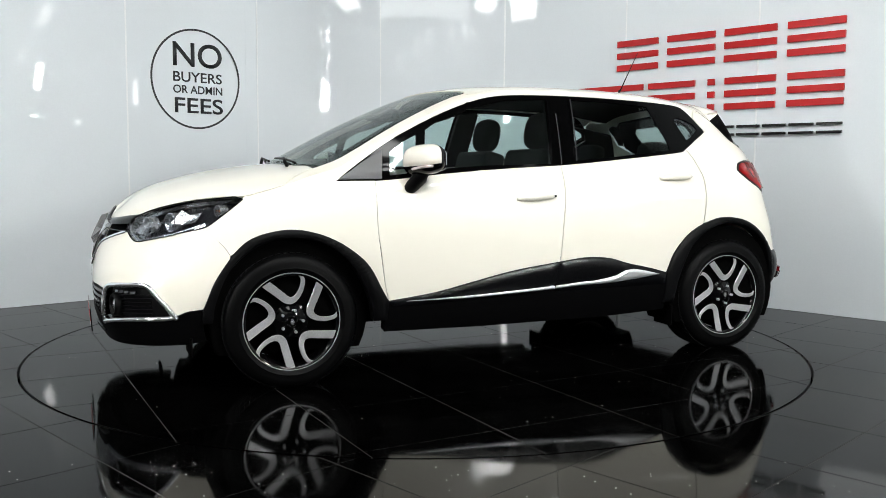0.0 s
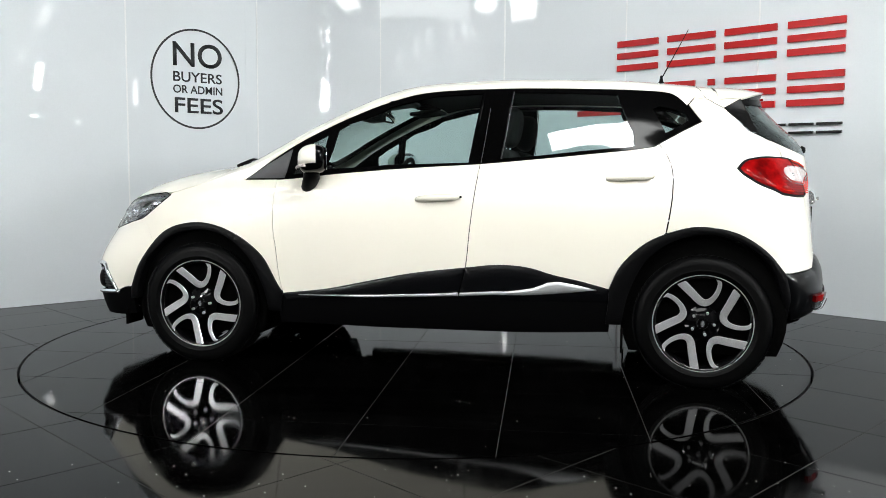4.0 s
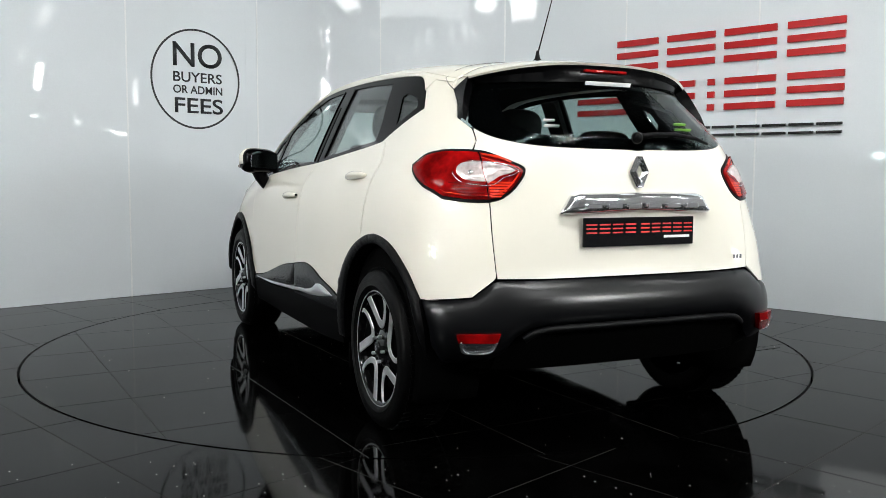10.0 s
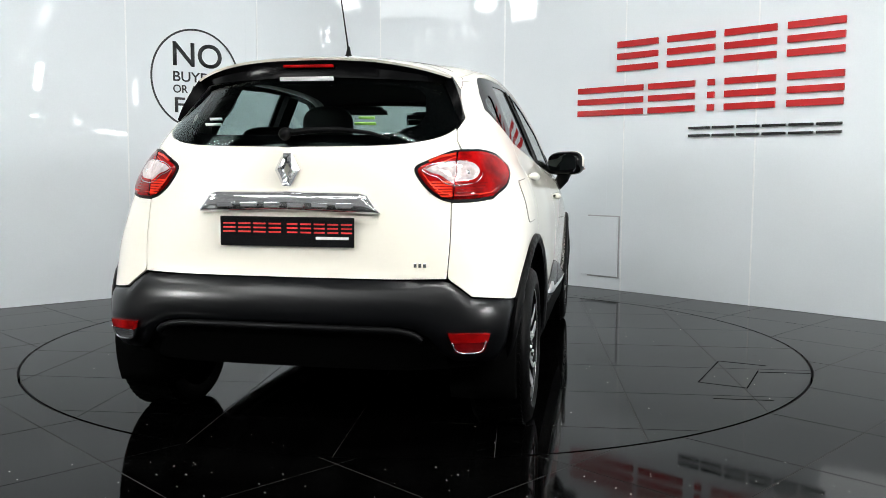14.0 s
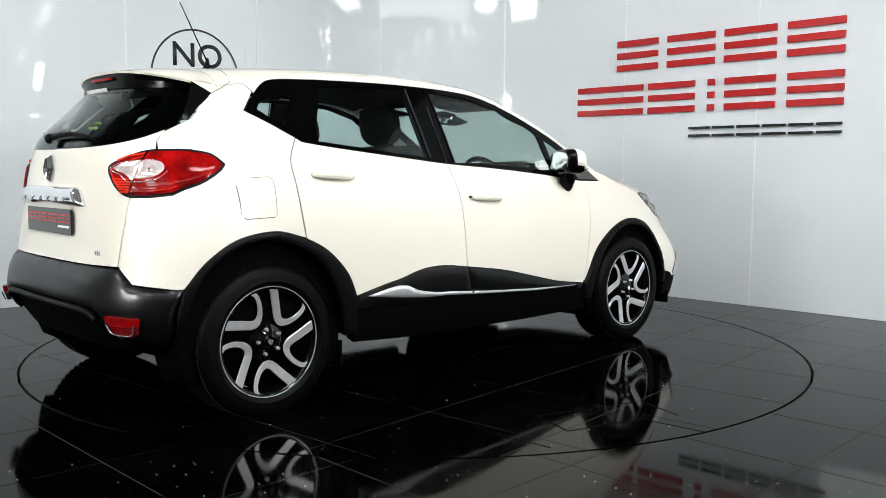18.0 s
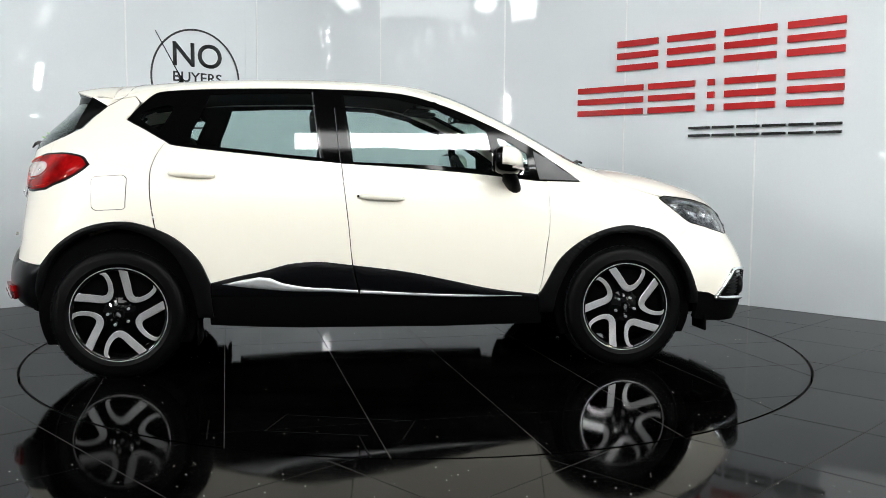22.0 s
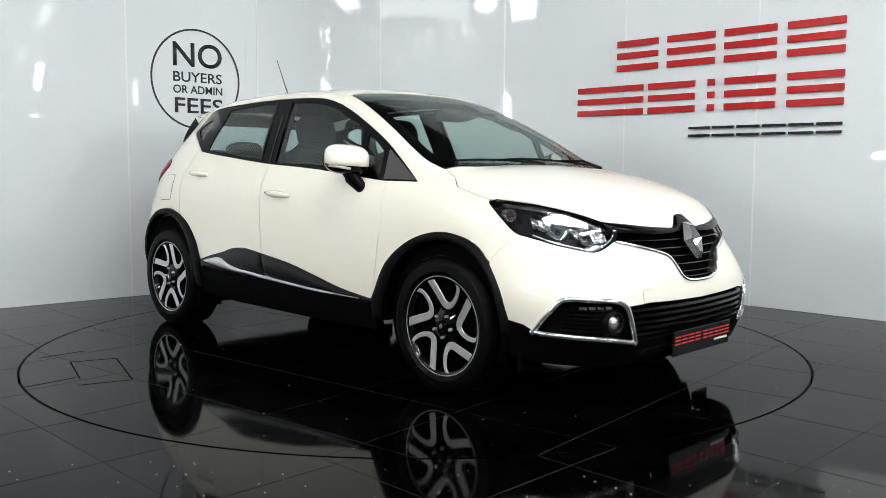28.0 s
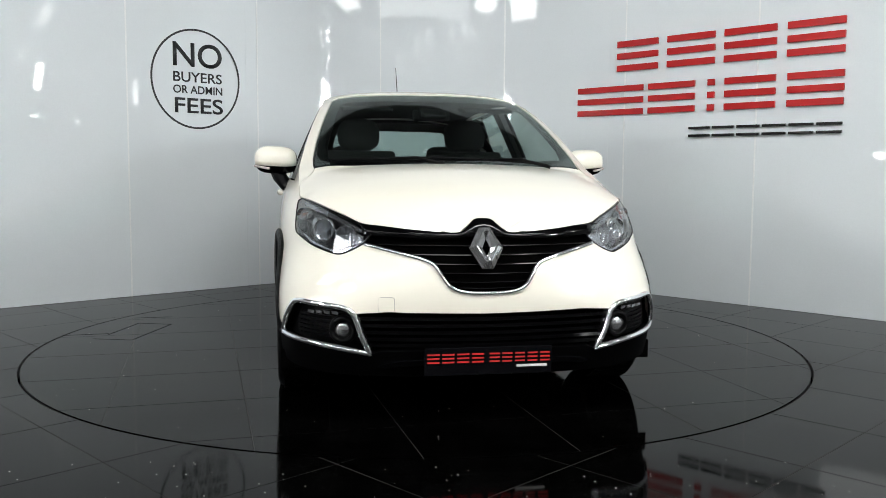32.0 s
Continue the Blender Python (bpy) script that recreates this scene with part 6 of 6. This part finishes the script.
def spoke_mesh():
    """One of five folded spokes: a steep arm and a slanting arm that meet in a rounded tip near the hub."""
    line = smooth_line([pol(.2335, 9), pol(.2245, 2.5), pol(.2055, -2), pol(.168, -4), pol(.130, -2), pol(.107, 5), pol(.099, 15), pol(.107, 26), pol(.128, 33.5), pol(.152, 38.5), pol(.19, 44), pol(.2335, 48)], 5)
    wid = np.interp(np.linspace(0, 1, len(line)), [0, .1, .2, .35, .45, .55, .7, 1], [.005, .0085, .0105, .0122, .0150, .0178, .0190, .0205])
    bm = bmesh.new()
    rows = []
    for i, p in enumerate(line):
        a, b = np.array(line[max(0, i - 1)]), np.array(line[min(len(line) - 1, i + 1)])
        d = (b - a) / np.hypot(*(b - a))
        nrm = np.array([-d[1], d[0]])
        r = math.hypot(*p)
        dep = -.018 + .020 * (r / .221) ** 1.3
        q0, q1 = np.array(p) + nrm * wid[i], np.array(p) - nrm * wid[i]
        e0, e1 = np.array(p) + nrm * (wid[i] - .0025), np.array(p) - nrm * (wid[i] - .0025)
        rows.append([bm.verts.new((q0[0], dep - .035, q0[1])), bm.verts.new((q0[0], dep - .003, q0[1])), bm.verts.new((e0[0], dep, e0[1])),
                     bm.verts.new((e1[0], dep, e1[1])), bm.verts.new((q1[0], dep - .003, q1[1])), bm.verts.new((q1[0], dep - .035, q1[1]))])
    for a, b in zip(rows, rows[1:]):
        for k in range(5):
            f = bm.faces.new((a[k], a[k + 1], b[k + 1], b[k]))
            f.material_index = 0 if k in (1, 2, 3) else 1          # machined face, painted flanks
        bm.faces.new((a[5], a[0], b[0], b[5])).material_index = 1
    bm.faces.new(rows[0])
    bm.faces.new(rows[-1])
    bmesh.ops.recalc_face_normals(bm, faces=bm.faces)
    return bm


def build_wheels():
    data, mats = {}, {}
    for k, (bm, mat) in wheel_meshes().items():
        me = bpy.data.meshes.new(k)
        bm.to_mesh(me)
        bm.free()
        me.materials.append(mat)
        me.polygons.foreach_set("use_smooth", [True] * len(me.polygons))
        me.set_sharp_from_angle(angle=radians(40))
        data[k] = me
    sp = spoke_mesh()
    me = bpy.data.meshes.new("spoke")
    sp.to_mesh(me)
    sp.free()
    me.materials.append(M_ALLOY)
    me.materials.append(M_RIMBLACK)
    data["spoke"] = me
    bm = bmesh.new()
    lathe(bm, [(0, .008), (.005, .008), (.007, .005), (.007, -.01)], axis="y", steps=10)
    me = bpy.data.meshes.new("wheel_bolt")
    bm.to_mesh(me)
    bm.free()
    me.materials.append(M_BRIGHT)
    data["wheel_bolt"] = me
    bm = bmesh.new()
    prism(bm, [(.040, -.028), (.105, -.036), (.118, 0), (.105, .036), (.040, .028)], .03, Matrix.Rotation(radians(90), 4, "X") @ Matrix.Translation((0, 0, .02)))
    me = bpy.data.meshes.new("spoke_root")
    bm.to_mesh(me)
    bm.free()
    me.materials.append(M_RIMBLACK)
    data["spoke_root"] = me
    bm = bmesh.new()
    for row, (y0, y1) in enumerate(((-.012, -.05), (-.06, -.098), (-.108, -.146), (-.156, -.194))):
        for i in range(64):
            a = 2 * math.pi * (i + .5 * (row % 2)) / 64
            m = Matrix.Rotation(-a, 4, "Y") @ Matrix.Translation((TYRE_R - .001, (y0 + y1) / 2, 0)) @ Matrix.Rotation(radians(14 * (1 if row < 2 else -1)), 4, "X")
            r = bmesh.ops.create_cube(bm, size=1.0)["verts"]
            for v in r:
                v.co = m @ Vector((v.co.x * .005, v.co.y * (y1 - y0), v.co.z * .024))
    me = bpy.data.meshes.new("tread")
    bm.to_mesh(me)
    bm.free()
    me.materials.append(M_TYRE)
    data["tread"] = me
    bm = bmesh.new()
    prism(bm, [(-.011, 0), (-.004, .014), (.004, .014), (.011, 0), (.004, -.014), (-.004, -.014)], .003, Matrix.Rotation(radians(90), 4, "X") @ Matrix.Translation((0, 0, -.0085)))
    me = bpy.data.meshes.new("cap_mark")
    bm.to_mesh(me)
    bm.free()
    me.materials.append(M_CHROME)
    data["cap_mark"] = me
    spins = {(1, 1): 5, (1, -1): -9, (-1, 1): -1, (-1, -1): 37}
    for fx in (1, -1):
        for sg in (1, -1):
            w = tagged(empty("wheel"), "alloy wheel with five folded silver spokes and black tyre")
            w.parent = car
            y = .854 if fx == 1 else .845
            w.matrix_basis = Matrix.Translation((fx * 1.303, sg * y, TYRE_R - .008)) @ (Matrix.Identity(4) if sg == 1 else Matrix.Rotation(math.pi, 4, "Z"))
            w.matrix_basis = w.matrix_basis @ Matrix.Rotation(radians(spins[(fx, sg)]), 4, "Y")
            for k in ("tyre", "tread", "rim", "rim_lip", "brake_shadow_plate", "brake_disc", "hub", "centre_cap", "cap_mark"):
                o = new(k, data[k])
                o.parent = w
            for i in range(5):
                for k in ("spoke", "spoke_root"):
                    o = new(k, data[k])
                    o.parent = w
                    o.matrix_basis = Matrix.Rotation(radians(72 * i + (18 - 180 if k == "spoke_root" else 0)), 4, "Y")
                o = new("wheel_bolt", data["wheel_bolt"])
                o.parent = w
                a = radians(72 * i + 40)
                o.matrix_basis = Matrix.Translation((.054 * math.cos(a), .001, .054 * math.sin(a)))


build_wheels()


def line_up_nose():
    """The nose stands a little out of line, towards the car's right."""
    for ob in list(car.children_recursive):
        if ob.type == "MESH" and not ob.parent.name.startswith("wheel") and not ob.name.startswith("wheel"):
            n = len(ob.data.vertices)
            co = np.empty(n * 3)
            ob.data.vertices.foreach_get("co", co)
            co = co.reshape(n, 3)
            co[:, 1] -= 0.028 * ease(1.5, 2.05, co[:, 0])
            ob.data.vertices.foreach_set("co", co.ravel())


line_up_nose()

# ---- loose specks of dust on the polished floor ----
def specks():
    rng = random.Random(5)
    bm = bmesh.new()
    for _ in range(150):
        x, y = rng.uniform(-2.2, 2.6), rng.uniform(-2.9, -2.25)
        s = rng.uniform(.0012, .0032)
        if math.hypot(x, y) < DISC_R + .03:
            continue
        m = bmesh.ops.create_icosphere(bm, subdivisions=1, radius=s)["verts"]
        for v in m:
            v.co = Vector((v.co.x + x, v.co.y + y, v.co.z * .5 + s * .3))
    tagged(part("floor_dust", bm, M_DUST, None), "scattered pale dust specks on the black floor", "dust", kind="stuff")
    bm = bmesh.new()
    for _ in range(140):
        a, r = rng.uniform(0, 2 * math.pi), DISC_R * math.sqrt(rng.uniform(0, 1)) * .98
        s = rng.uniform(.0012, .003)
        m = bmesh.ops.create_icosphere(bm, subdivisions=1, radius=s)["verts"]
        for v in m:
            v.co = Vector((v.co.x + r * math.cos(a), v.co.y + r * math.sin(a), v.co.z * .5 + s * .3))
    tagged(part("deck_dust", bm, M_DUST, turntable), "pale dust specks", kind="stuff")


specks()

# ---- tiles, each a piece of its own ----
lay_tiles(floor, 43.5, -0.03, -2.625 + 4.095, 14, DISC_R + 0.008, False, in_hall)


def rest_tiles():
    """The tiles out of the camera's sight, up to the hall's walls, as one sheet of pieces."""
    c, s = math.cos(radians(43.5)), math.sin(radians(43.5))
    verts, faces = [], []
    for i in range(-26, 27):
        for j in range(-26, 27):
            q = [(-0.03 + (i + u) * TILE, 1.47 + (j + w) * TILE) for u, w in ((.005, .005), (.995, .005), (.995, .995), (.005, .995))]
            q = [(x * c - y * s, x * s + y * c) for x, y in q]
            mx, my = sum(p[0] for p in q) / 4, sum(p[1] for p in q) / 4
            if in_hall(mx, my) or abs(mx) > 6.9 or not -8.8 < my < 5.9:
                continue
            k = len(verts)
            verts += [(x, y, 0.0) for x, y in q] + [(x, y, -0.0035) for x, y in q]
            faces += [(k, k + 1, k + 2, k + 3)] + [(k + e, k + 4 + e, k + 4 + (e + 1) % 4, k + (e + 1) % 4) for e in range(4)]
    me = bpy.data.meshes.new("far_tiles")
    me.from_pydata(verts, [], faces)
    me.materials.append(M_TILE)
    ob = new("far_tiles", me)
    ob.parent = floor
    tagged(ob, "", kind="stuff")


rest_tiles()
lay_tiles(turntable, 5.6, 0.0, 0.06, 6, DISC_R - 0.006, True)


# ---- what moves: the turntable and the car on it ----
def motions():
    rows_t, rows_c = [], []
    for i in range(33):
        t = min(CLIP, float(i))
        m = Matrix.Rotation(radians(TURN0 + RATE * t), 4, "Z")
        rows_t.append((t, m))
        rows_c.append((t, m @ Matrix.Translation((CAR_AT[0], CAR_AT[1], 0.0))))
    walk(turntable, rows_t)
    walk(car, rows_c)


motions()
